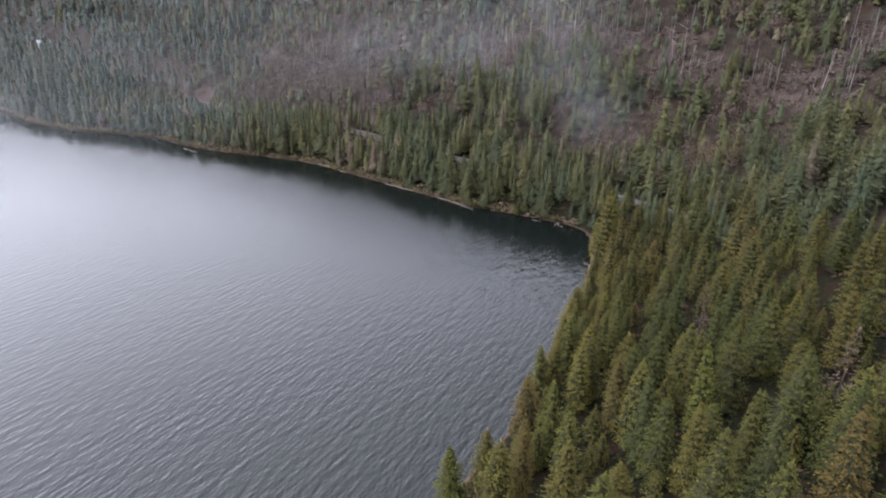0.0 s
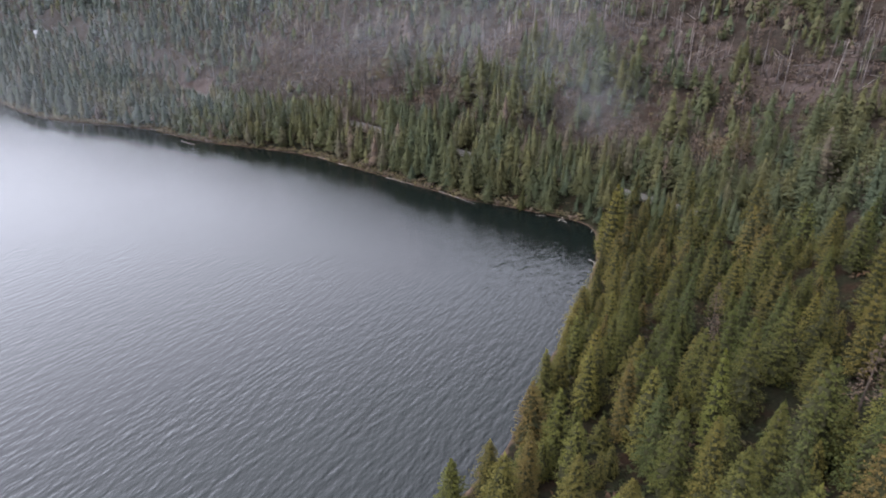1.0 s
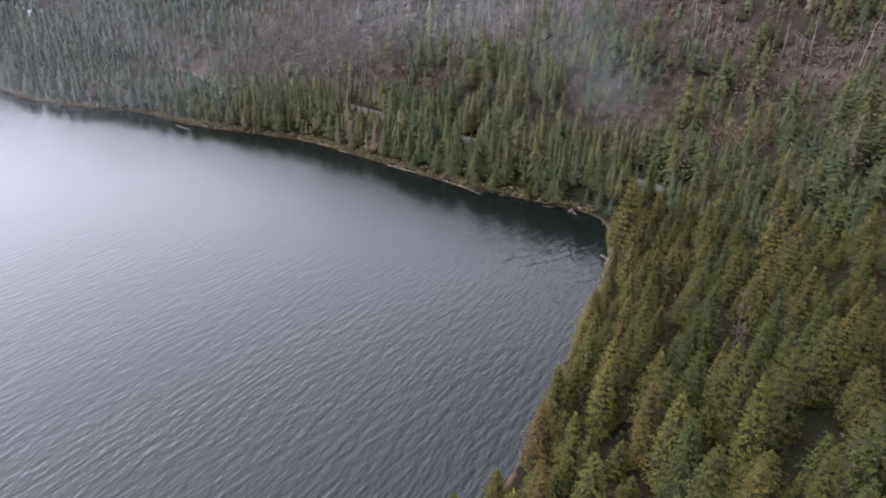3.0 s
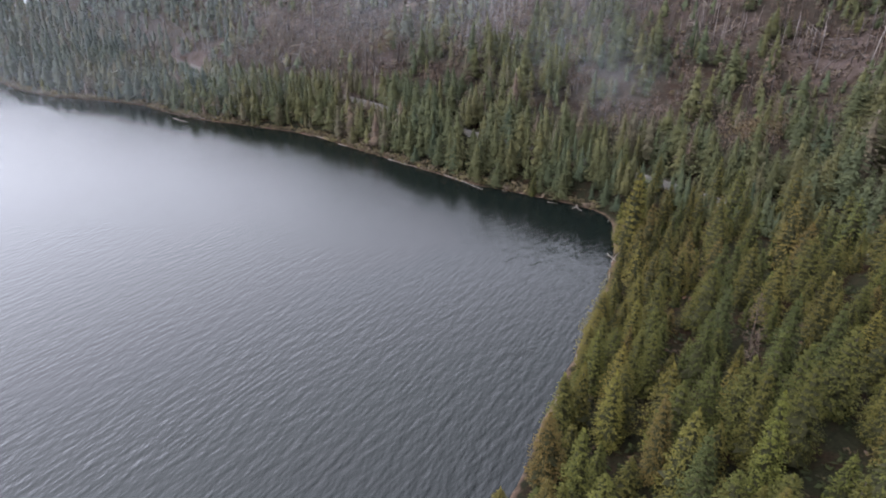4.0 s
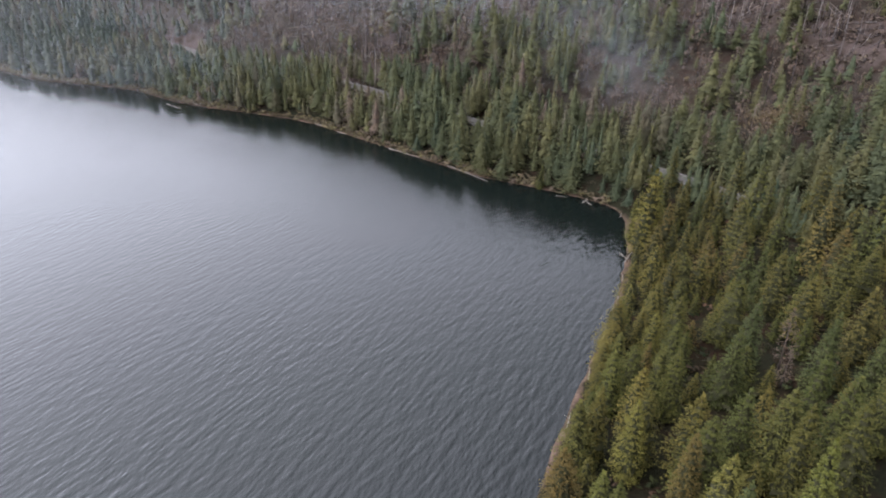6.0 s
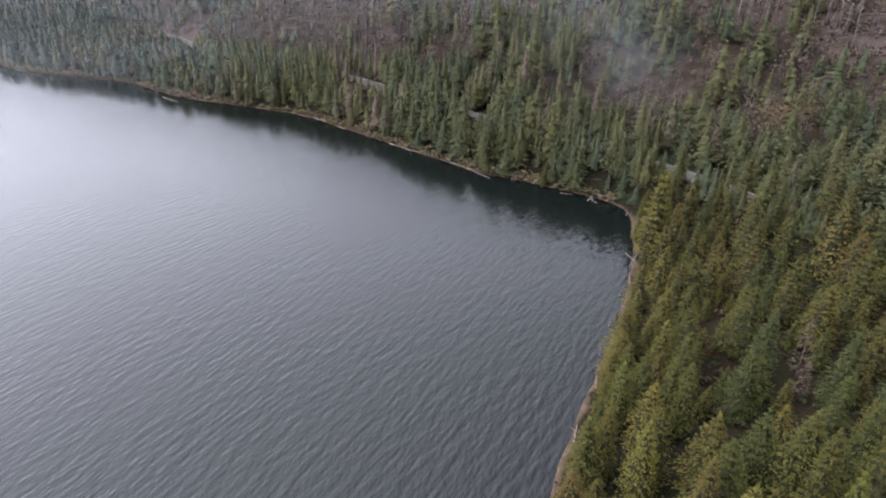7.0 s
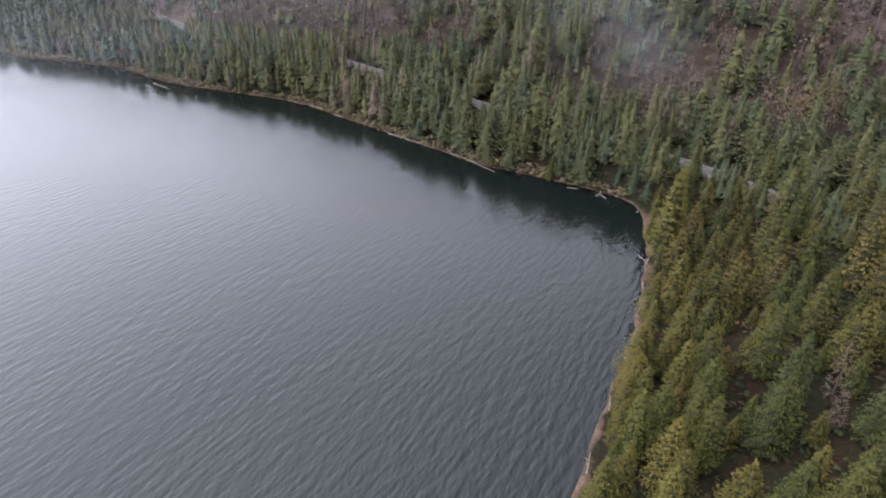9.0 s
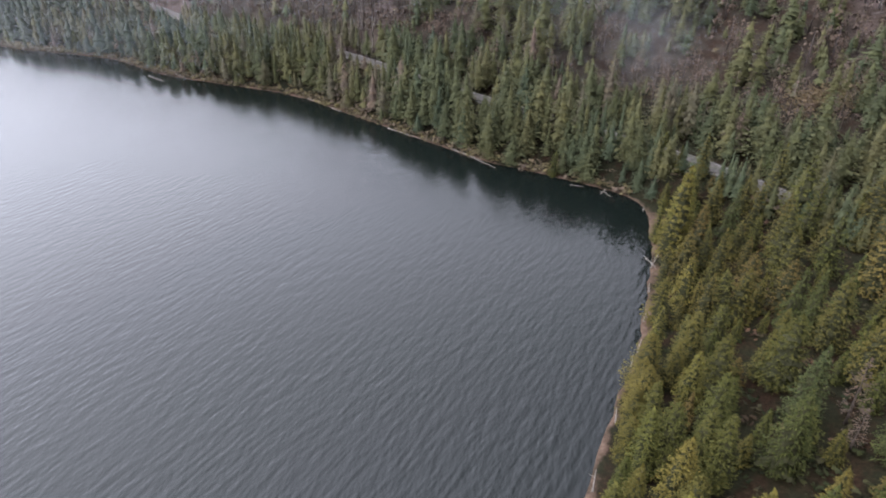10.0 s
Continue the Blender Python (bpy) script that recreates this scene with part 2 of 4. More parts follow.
def mist_material(name, cover):
    m, n, l, p = nodes_of(name)
    d, t, mix = n.new("ShaderNodeBsdfDiffuse"), n.new("ShaderNodeBsdfTranslucent"), n.new("ShaderNodeMixShader")
    for b in (d, t):
        b.inputs["Color"].default_value = (0.79, 0.83, 0.88, 1)
    l.new(d.outputs[0], mix.inputs[1])
    l.new(t.outputs[0], mix.inputs[2])
    thin, clear = n.new("ShaderNodeMixShader"), n.new("ShaderNodeBsdfTransparent")
    thin.inputs[0].default_value = cover
    l.new(clear.outputs[0], thin.inputs[1])
    l.new(mix.outputs[0], thin.inputs[2])
    l.new(thin.outputs[0], n["Material Output"].inputs["Surface"])
    n.remove(p)
    return m


M_ground, M_water = ground_material(), water_material()
M_mist, M_haze = mist_material("mist_droplets", 0.1), mist_material("haze_droplets", 0.1)


# ---- plan of the place ----
SHORE = [(-1500, 900), (-900, 760), (-620, 668), (-450, 585), (-380, 548), (-329, 508), (-283, 462), (-262, 444), (-236, 427), (-200, 418), (-170, 406),
         (-137, 379), (-112, 366), (-89, 356), (-66, 346), (-53, 337), (-32, 317), (-13, 298), (9, 277), (23, 264), (39, 255),
         (56, 244), (65, 238), (69.6, 231), (70, 224), (67.4, 215), (63.6, 200), (57.2, 183), (51.2, 169), (45, 155), (37.6, 141),
         (31.8, 130), (25.8, 118), (20.4, 106), (16, 98), (6, 87), (-2, 74), (-10, 45), (0, -60), (60, -300), (-200, -900), (-1500, -900)]
ROAD = [(-800, 1000, 22), (-560, 800, 18), (-393, 700, 16), (-240, 565, 14), (-164, 476, 13.5), (-140, 446, 13.8), (-90, 406, 14), (-42, 368, 14.6), (-16, 338, 14.8),
        (7, 315, 13.4), (22, 302, 12.3), (31, 293, 12), (58, 269, 11.5), (78, 249, 11.2), (91, 235, 11.2), (98, 222, 11.4),
        (113, 188, 13), (127, 136, 16), (140, 60, 19), (146, -60, 24)]


def value_noise(x, y, seed=0):
    """Smooth noise from 0 to 1 on a lattice of one metre."""
    xi, yi = np.floor(x), np.floor(y)
    fx, fy = x - xi, y - yi
    fx, fy = fx * fx * (3 - 2 * fx), fy * fy * (3 - 2 * fy)

    def corner(a, b):
        s = np.sin(a * 127.1 + b * 311.7 + seed * 74.7) * 43758.5453
        return s - np.floor(s)

    return (corner(xi, yi) * (1 - fx) * (1 - fy) + corner(xi + 1, yi) * fx * (1 - fy)
            + corner(xi, yi + 1) * (1 - fx) * fy + corner(xi + 1, yi + 1) * fx * fy)


def fbm(x, y, size, seed=0):
    return sum(value_noise(x / size * 2 ** k, y / size * 2 ** k, seed + k) / 2 ** (k + 1) for k in range(4)) / 0.9375


def shore_distance(x, y):
    """Metres inland from the water's edge (minus: out on the lake)."""
    x, y = np.asarray(x, float), np.asarray(y, float)
    best, inside = np.full(x.shape, 1e9), np.zeros(x.shape, bool)
    for (ax, ay), (bx, by) in zip(SHORE, SHORE[1:] + SHORE[:1]):
        dx, dy = bx - ax, by - ay
        u = np.clip(((x - ax) * dx + (y - ay) * dy) / (dx * dx + dy * dy), 0, 1)
        best = np.minimum(best, np.hypot(x - ax - u * dx, y - ay - u * dy))
        if ay != by:
            inside ^= ((ay > y) != (by > y)) & (x < ax + (y - ay) * dx / dy)
    return np.where(inside, -best, best)


def road_distance(x, y):
    """Metres from the middle of the road, and the road's height there."""
    best, height = np.full(np.shape(x), 1e9), np.zeros(np.shape(x))
    for (ax, ay, az), (bx, by, bz) in zip(ROAD, ROAD[1:]):
        dx, dy = bx - ax, by - ay
        u = np.clip(((x - ax) * dx + (y - ay) * dy) / (dx * dx + dy * dy), 0, 1)
        r = np.hypot(x - ax - u * dx, y - ay - u * dy)
        height = np.where(r < best, az + u * (bz - az), height)
        best = np.minimum(best, r)
    return best, height


def step(a, b, v):
    t = np.clip((v - a) / (b - a), 0, 1)
    return t * t * (3 - 2 * t)


def ground_height(x, y):
    x, y = np.asarray(x, float), np.asarray(y, float)
    d = shore_distance(x, y) + 1.7 * (fbm(x, y, 9, 3) - 0.5)
    r, rz = road_distance(x, y)
    beach = 4.3 * step(140, 172, y) * (1 - step(226, 234, y)) * step(30, 40, x)
    z = 0.28 * step(0, 2, d) * (beach > 0)
    d = np.where(d > 0, np.maximum(d - beach, 0.02), d)
    gentle = 1 - 0.3 * step(90, 140, -x) * (1 - step(250, 330, -x))
    z = z + (0.9 - 0.28 * (beach > 0)) * step(0, 3, d) + gentle * (0.34 * np.clip(d - 3, 0, 37) + 0.40 * np.clip(d - 40, 0, 60))
    z = z + 0.50 * np.clip(d - 100, 0, 200) + 0.02 * np.clip(d - 300, 0, 2000)
    z = z + np.clip(d - 6, 0, 60) * 0.11 * (fbm(x, y, 34, 11) - 0.5) * 2 + np.clip(d - 60, 0, 150) * 0.10 * (fbm(x, y, 110, 21) - 0.5) * 2
    z = np.where(d < 0, np.maximum(d * 0.25, -9) - 0.15, z)
    k = 1 - step(6.5, 17, r)
    return np.where(d > 4, z * (1 - k) + (rz - 0.25) * k, z)


def burnt(x, y):
    """How far a fire has cleared the slope there, from 0 to 1."""
    def spot(cx, cy, ax, ay, turn):
        c, s = math.cos(turn), math.sin(turn)
        u, v = (x - cx) * c + (y - cy) * s, -(x - cx) * s + (y - cy) * c
        return np.clip(1.5 - np.hypot(u / ax, v / ay), 0, 1)
    b = np.maximum.reduce([spot(-112, 512, 48, 14, 0.68), 0.5 * spot(-60, 478, 62, 36, -0.6), spot(75, 415, 52, 18, -0.6), spot(135, 378, 40, 13, -0.55),
                           spot(148, 338, 26, 15, -0.5), spot(185, 293, 20, 24, 0.8), spot(216, 300, 26, 11, 0.8), spot(-22, 395, 13, 10, -0.6),
                           spot(49, 393, 24, 9, -0.6), spot(-170, 470, 13, 7, -0.5), spot(-24, 366, 15, 6, -0.75), spot(-195, 492, 8, 5, -0.5)])
    return np.clip(b * 1.35 - 0.9 * fbm(x, y, 38, 31) + 0.18, 0, 1)


# bare cut banks above the road: a line from place to place and how far they reach
BANKS = [(-188, 506, -148, 468, 6.5), (-42, 383, -20, 371, 6.5), (-19, 404, -20, 432, 2.6)]


def bank(x, y):
    """How bare the slope is there, from 0 to 1."""
    best = np.zeros(np.shape(x))
    for ax, ay, bx, by, r in BANKS:
        dx, dy = bx - ax, by - ay
        u = np.clip(((x - ax) * dx + (y - ay) * dy) / (dx * dx + dy * dy), 0, 1)
        best = np.maximum(best, np.clip(1.8 - np.hypot(x - ax - u * dx, y - ay - u * dy) / r, 0, 1))
    return best


# ---- building helpers ----


def mesh_from(name, verts, faces, material, smooth=False, tone=None):
    """A mesh of triangles or quads from arrays, with a tone for each vertex where one is given."""
    me = bpy.data.meshes.new(name)
    verts, faces = np.asarray(verts, np.float32), np.asarray(faces, np.int32)
    k = faces.shape[1]
    me.vertices.add(len(verts))
    me.vertices.foreach_set("co", verts.ravel())
    me.loops.add(faces.size)
    me.loops.foreach_set("vertex_index", faces.ravel())
    me.polygons.add(len(faces))
    me.polygons.foreach_set("loop_start", np.arange(len(faces), dtype=np.int32) * k)
    me.polygons.foreach_set("use_smooth", np.full(len(faces), smooth))
    if tone is not None:
        me.attributes.new("tone", "FLOAT", "POINT").data.foreach_set("value", np.asarray(tone, np.float32))
    me.update(calc_edges=True)
    me.validate()
    me.materials.append(material)
    return me


def part(name, mesh, parent, label=""):
    ob = new(name, mesh)
    ob.parent = parent
    return tagged(ob, label)


def bm_mesh(name, bm, material, smooth=False):
    me = bpy.data.meshes.new(name)
    for f in bm.faces:
        f.smooth = smooth
    bm.to_mesh(me)
    bm.free()
    me.materials.append(material)
    return me


def tufts(centres, normals, sizes, k, g, along=None, stretch=1.0):
    """Ragged star-shaped sprays of needles, one at each centre, drawn out along the bough."""
    n = len(centres)
    normals = normals / np.linalg.norm(normals, axis=1, keepdims=True)
    if along is None:
        along = np.where(np.abs(normals[:, 2:3]) > 0.9, (1.0, 0, 0), (0, 0, 1.0))
    b = np.cross(normals, along)
    b /= np.linalg.norm(b, axis=1, keepdims=True)
    a = np.cross(b, normals)
    ang = 2 * np.pi * (np.arange(k) + g.uniform(-0.3, 0.3, (n, k))) / k + g.uniform(0, 7, (n, 1))
    rad = g.uniform(0.6, 1.3, (n, k)) * sizes[:, None]
    rad[:, 1::2] *= 0.55
    drop = g.uniform(-0.15, 0.55, (n, k)) * sizes[:, None]
    tips = (centres[:, None] + a[:, None] * (np.cos(ang) * rad * stretch)[..., None] + b[:, None] * (np.sin(ang) * rad)[..., None]
            - normals[:, None] * drop[..., None])
    mid = centres + normals * (0.25 * sizes)[:, None]
    verts = np.concatenate([mid[:, None], tips], 1).reshape(-1, 3)
    i = np.arange(k)
    fan = np.stack([np.zeros(k, int), 1 + i, 1 + (i + 1) % k], 1)
    faces = (fan[None] + (np.arange(n) * (k + 1))[:, None, None]).reshape(-1, 3)
    return verts, faces


def sprays(centres, normals, sizes, g, along, stretch):
    """Slender folded sprays of needles, one at each centre, pointing along the bough."""
    n = len(centres)
    normals = normals / np.linalg.norm(normals, axis=1, keepdims=True)
    b = np.cross(normals, along + g.normal(0, 0.45, (n, 3)))
    b /= np.linalg.norm(b, axis=1, keepdims=True)
    a = np.cross(b, normals)
    s = sizes[:, None]
    tip = centres + a * s * stretch * g.uniform(0.8, 1.3, (n, 1)) - normals * s * g.uniform(-0.3, 0.5, (n, 1))
    root = centres - a * s * stretch * 0.8 * g.uniform(0.7, 1.2, (n, 1))
    left = centres + b * s * g.uniform(0.6, 1.1, (n, 1)) - normals * s * g.uniform(0.1, 0.5, (n, 1))
    right = centres - b * s * g.uniform(0.6, 1.1, (n, 1)) - normals * s * g.uniform(0.1, 0.5, (n, 1))
    verts = np.stack([root, left, tip, right], 1).reshape(-1, 3)
    faces = (np.array([[0, 2, 1], [0, 3, 2]])[None] + (np.arange(n) * 4)[:, None, None]).reshape(-1, 3)
    return verts, faces


def crown(g, h, radius, bare, branches, stops, k, droop, power, size):
    """The sprays of a conifer's crown: boughs with sprays at the given stops on a ragged cone, from the height bare up."""
    q = np.sort(g.uniform(0, 1, branches) ** 1.2)
    q = q * 0.55 + np.round(q * 13) / 13 * 0.45
    az = np.arange(branches) * 2.399963 + g.uniform(-0.5, 0.5, branches)
    side = 1 + 0.23 * np.sin(az + g.uniform(0, 6)) * g.uniform(0.3, 1)
    reach = radius * np.minimum(1, (1.08 * (1 - q)) ** power) * (0.7 + 0.3 * np.minimum(1, q / 0.2)) * side * g.uniform(0.62, 1.2, branches) + 0.10
    pts, nor, siz, way = [], [], [], []
    for f in stops:
        r = reach * f * g.uniform(0.9, 1.1, branches)
        z = bare + (h - bare) * q + droop * reach * f * f + g.uniform(-0.12, 0.12, branches)
        jit = g.uniform(-0.2, 0.2, branches) * (1.2 - f * 0.4)
        out = np.stack([np.cos(az + jit), np.sin(az + jit), np.zeros(branches)], 1)
        pts.append(np.column_stack([out[:, :2] * r[:, None], z]))
        nor.append(out * g.uniform(0.0, 0.7, (branches, 1)) + np.array([0, 0, 1.0]) + g.normal(0, 0.3, (branches, 3)))
        siz.append((0.10 + size * reach * (0.75 + 0.25 * f)) * g.uniform(0.75, 1.25, branches))
        way.append(out + np.array([0, 0, 2 * droop * f]))
    pts.append(np.array([[0, 0, h - 0.15], [0.05, 0, h + 0.25]]))
    nor.append(np.array([[0.2, 0.1, 1.0], [1.0, 0.2, 0.3]]))
    siz.append(np.array([0.3, 0.3]) + size * 0.6)
    way.append(np.array([[1.0, 0, 0], [0, 0, 1.0]]))
    pts, nor, siz, way = np.concatenate(pts), np.concatenate(nor), np.concatenate(siz), np.concatenate(way)
    return sprays(pts, nor, siz, g, way, 1.7) if k == 2 else tufts(pts, nor, siz, k, g, way, 1.7)


def tiers(g, h, radius, bare, count, k, power, droop=0.3):
    """The body of a conifer's crown: ragged, drooping whorls of boughs, one above the other."""
    v, f = [], []
    off = g.uniform(0, 6.28)
    for i in range(count):
        q = ((i + g.uniform(-0.2, 0.2)) / count) if i else 0.0
        z = bare + (h - bare) * max(q, 0)
        r = radius * min(1.0, (1.1 * (1 - q)) ** power) * (0.72 + 0.28 * min(1, q / 0.2)) * g.uniform(0.82, 1.15)
        rise = (h - bare) / count * g.uniform(1.5, 2.1)
        top = min(z + rise, h)
        n = len(v)
        lean = g.normal(0, 0.12 * r, 2)
        v.append((lean[0] * 0.3, lean[1] * 0.3, top))
        turn = g.uniform(0, 6.28)
        for j in range(2 * k):
            a = turn + (j + g.uniform(-0.3, 0.3)) * math.pi / k
            long = j % 2 == 0
            rr = r * (g.uniform(0.74, 1.2) if long else g.uniform(0.5, 0.82)) * (1 + 0.2 * math.sin(a + off))
            v.append((rr * math.cos(a) + lean[0], rr * math.sin(a) + lean[1], z - (droop * rr if long else 0) + g.uniform(-0.12, 0.12) * rise))
        f += [(n, n + 1 + j, n + 1 + (j + 1) % (2 * k)) for j in range(2 * k)]
    return np.array(v), np.array(f)


def joined(a, b):
    return np.concatenate([a[0], b[0]]), np.concatenate([a[1], b[1] + len(a[0])])


def stem(g, h, r0, r1, sides, lean=0.0, rings=6, base=-0.6):
    """A tapered, slightly crooked trunk."""
    zs = np.linspace(base, h, rings)
    bend = np.cumsum(g.normal(0, 0.05 + lean, (rings, 2)) * (h / 20), 0)
    bend -= bend[0]
    rr = r0 + (r1 - r0) * (np.linspace(0, 1, rings) ** 0.85)
    rr[0] *= 1.35
    a = np.arange(sides) * 2 * np.pi / sides
    v = np.stack([bend[:, None, 0] + rr[:, None] * np.cos(a), bend[:, None, 1] + rr[:, None] * np.sin(a), np.repeat(zs[:, None], sides, 1)], 2).reshape(-1, 3)
    f = []
    for i in range(rings - 1):
        for j in range(sides):
            p, s = i * sides + j, i * sides + (j + 1) % sides
            f += [(p, s, s + sides), (p, s + sides, p + sides)]
    e = (rings - 1) * sides
    f += [(e, e + j, e + j + 1) for j in range(1, sides - 1)] + [(0, j + 1, j) for j in range(1, sides - 1)]
    return v, np.array(f), bend


def limbs(g, h, low, count, length, r, bend):
    """Bare broken branches that stick out of a trunk, as three-sided spikes."""
    v, f = [], []
    for i in range(count):
        z = g.uniform(low, 0.96) * h
        az, ln = g.uniform(0, 6.283), length * g.uniform(0.4, 1.1) * (1.1 - 0.7 * z / h)
        d = np.array([np.cos(az), np.sin(az), g.uniform(-0.25, 0.45)])
        k = (z / h) * (len(bend) - 1)
        o = np.array([*bend[int(k)], z])
        s = np.array([-d[1], d[0], 0])
        n = len(v)
        v += [o + s * r, o - s * r, o + np.array([0, 0, 1.6 * r]), o + d * ln]
        f += [(n, n + 1, n + 3), (n + 1, n + 2, n + 3), (n + 2, n, n + 3)]
    return np.array(v), np.array(f)


class Pile:
    """Gathers many copies of small meshes into one."""

    def __init__(self):
        self.v, self.f, self.t, self.n = [], [], [], 0

    def add(self, verts, faces, x, y, z, turn, scale, wide, tone):
        c, s = math.cos(turn), math.sin(turn)
        w = np.empty_like(verts)
        w[:, 0] = (verts[:, 0] * c - verts[:, 1] * s) * wide + x
        w[:, 1] = (verts[:, 0] * s + verts[:, 1] * c) * wide + y
        w[:, 2] = verts[:, 2] * scale + z
        self.v.append(w)
        self.f.append(faces + self.n)
        self.t.append(np.full(len(verts), tone))
        self.n += len(verts)

    def build(self, name, material, label, category):
        me = mesh_from(name, np.concatenate(self.v), np.concatenate(self.f), material, True, np.concatenate(self.t))
        return tagged(new(name, me), label, category, kind="stuff")


# ---- ground and water ----
def spread(lo, hi, fine_lo, fine_hi, fine, grow):
    mid = list(np.arange(fine_lo, fine_hi + fine, fine))
    s = fine
    while mid[-1] < hi:
        s *= grow
        mid.append(mid[-1] + s)
    s = fine
    while mid[0] > lo:
        s *= grow
        mid.insert(0, mid[0] - s)
    return np.array(mid)


gx, gy = spread(-3000, 3000, -110, 240, 3.0, 1.05), spread(-3000, 3200, 50, 400, 3.0, 1.05)
GX, GY = np.meshgrid(gx, gy)
GZ = ground_height(GX, GY)
nx, ny = len(gx), len(gy)
ii = (np.arange(ny - 1)[:, None] * nx + np.arange(nx - 1)).ravel()
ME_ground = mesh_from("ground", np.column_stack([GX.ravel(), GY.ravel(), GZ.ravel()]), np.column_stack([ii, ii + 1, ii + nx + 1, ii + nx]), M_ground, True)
# burnt parts and cut banks, plus half strength upslope: soil paled as by haze
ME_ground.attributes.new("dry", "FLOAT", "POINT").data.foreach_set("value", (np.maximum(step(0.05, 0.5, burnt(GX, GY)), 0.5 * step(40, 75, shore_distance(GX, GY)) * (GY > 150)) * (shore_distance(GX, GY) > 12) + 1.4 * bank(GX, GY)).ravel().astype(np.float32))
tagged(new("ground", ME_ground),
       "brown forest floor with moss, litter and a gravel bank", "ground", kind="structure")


def water_mesh():
    ax, ay = spread(-3000, 500, -160, 90, 5.0, 1.08), spread(-3000, 1500, 30, 340, 5.0, 1.08)
    X, Y = np.meshgrid(ax, ay)
    d = -shore_distance(X, Y)
    lee = -0.6 * X + 0.8 * Y
    ruffled = (0.85 + 0.15 * step(0, 6, d)) * (1 - 0.25 * step(90, 180, Y + 0.5 * X)) * (1 - 0.78 * step(70, 190, lee))
    sheen = step(2, 45, d + 14 * (fbm(X, Y, 60, 51) - 0.5)) * step(70, 200, lee)
    n = len(ax)
    i = (np.arange(len(ay) - 1)[:, None] * n + np.arange(n - 1)).ravel()
    me = mesh_from("water", np.column_stack([X.ravel(), Y.ravel(), np.zeros(X.size)]), np.column_stack([i, i + 1, i + n + 1, i + n]), M_water, True)
    me.attributes.new("open", "FLOAT", "POINT").data.foreach_set("value", ruffled.ravel().astype(np.float32))
    me.attributes.new("sheen", "FLOAT", "POINT").data.foreach_set("value", sheen.ravel().astype(np.float32))
    return me


tagged(new("water", water_mesh()), "grey-blue lake water with small wind ripples", "lake", kind="structure")

# ---- road along the lake ----
def along(points, gap):
    """Evenly spaced places on a smooth line through the points."""
    P = np.array(points, float)
    s = np.r_[0, np.cumsum(np.hypot(*np.diff(P[:, :2], axis=0).T))]
    u = np.arange(0, s[-1], gap)
    Q = np.column_stack([np.interp(u, s, P[:, i]) for i in range(3)])
    k = max(1, int(18 / gap))
    ker = np.ones(2 * k + 1) / (2 * k + 1)
    Q = np.column_stack([np.convolve(np.pad(Q[:, i], k, "edge"), ker, "valid") for i in range(3)])
    t = np.gradient(Q[:, :2], axis=0)
    t /= np.linalg.norm(t, axis=1, keepdims=True)
    return Q, t


RQ, RT = along(ROAD, 3.0)
RN = np.column_stack([-RT[:, 1], RT[:, 0]])


def ribbon(name, offset_a, offset_b, lift, material, label, thick=0.35):
    n = len(RQ)
    rows = []
    for off, dz in ((offset_a, -thick), (offset_a, 0), (offset_b, 0), (offset_b, -thick)):
        rows.append(np.column_stack([RQ[:, 0] + RN[:, 0] * off, RQ[:, 1] + RN[:, 1] * off, RQ[:, 2] + lift + dz]))
    v = np.stack(rows, 1).reshape(-1, 3)
    f = []
    for i in range(n - 1):
        for j in range(3):
            p = i * 4 + j
            f.append((p, p + 1, p + 5, p + 4))
    return tagged(new(name, mesh_from(name, v, np.array(f), material)), label, "road", kind="structure")


ribbon("road", -4.6, 4.6, 0.05, M_asphalt, "worn grey two-lane asphalt road above the lake")
ribbon("trim_edge_line", 3.5, 3.68, 0.058, M_line, "white painted edge line on asphalt", 0.004)
ribbon("trim_edge_line_2", -3.68, -3.5, 0.058, M_line, "white painted edge line on asphalt", 0.004)


def barrier_mesh():
    bm = bmesh.new()
    prof = ((-0.3, 0), (-0.3, 0.08), (-0.13, 0.33), (-0.08, 0.78), (0.08, 0.78), (0.13, 0.33), (0.3, 0.08), (0.3, 0))
    ends = [[bm.verts.new((x, y, z)) for y, z in prof] for x in (-1.45, 1.45)]
    for i in range(8):
        bm.faces.new((ends[0][i], ends[0][(i + 1) % 8], ends[1][(i + 1) % 8], ends[1][i]))
    bm.faces.new(ends[0][::-1])
    bm.faces.new(ends[1])
    bmesh.ops.recalc_face_normals(bm, faces=bm.faces)
    bmesh.ops.bevel(bm, geom=[e for e in bm.edges if e.calc_length() > 2], offset=0.02, affect="EDGES")
    return bm_mesh("concrete_barrier", bm, M_concrete)


ME_barrier = barrier_mesh()
for i in range(len(RQ)):
    x, y, z = RQ[i]
    if not (-175 < x < 125 and y > 150):
        continue
    off = -4.25
    b = new("concrete_barrier", ME_barrier)
    b.matrix_world = Matrix.Translation((x + RN[i, 0] * off, y + RN[i, 1] * off, z + 0.05)) @ Matrix.Rotation(math.atan2(RT[i, 1], RT[i, 0]), 4, "Z")
    tagged(b, "pale grey precast concrete barrier on the road's lake side", "road barrier", "barriers along the road")

# gaps in the woods through which the road shows: its stretch from x to x
WINDOWS = [(92.2, 95), (24, 31), (-37, -11), (-178, -133)]


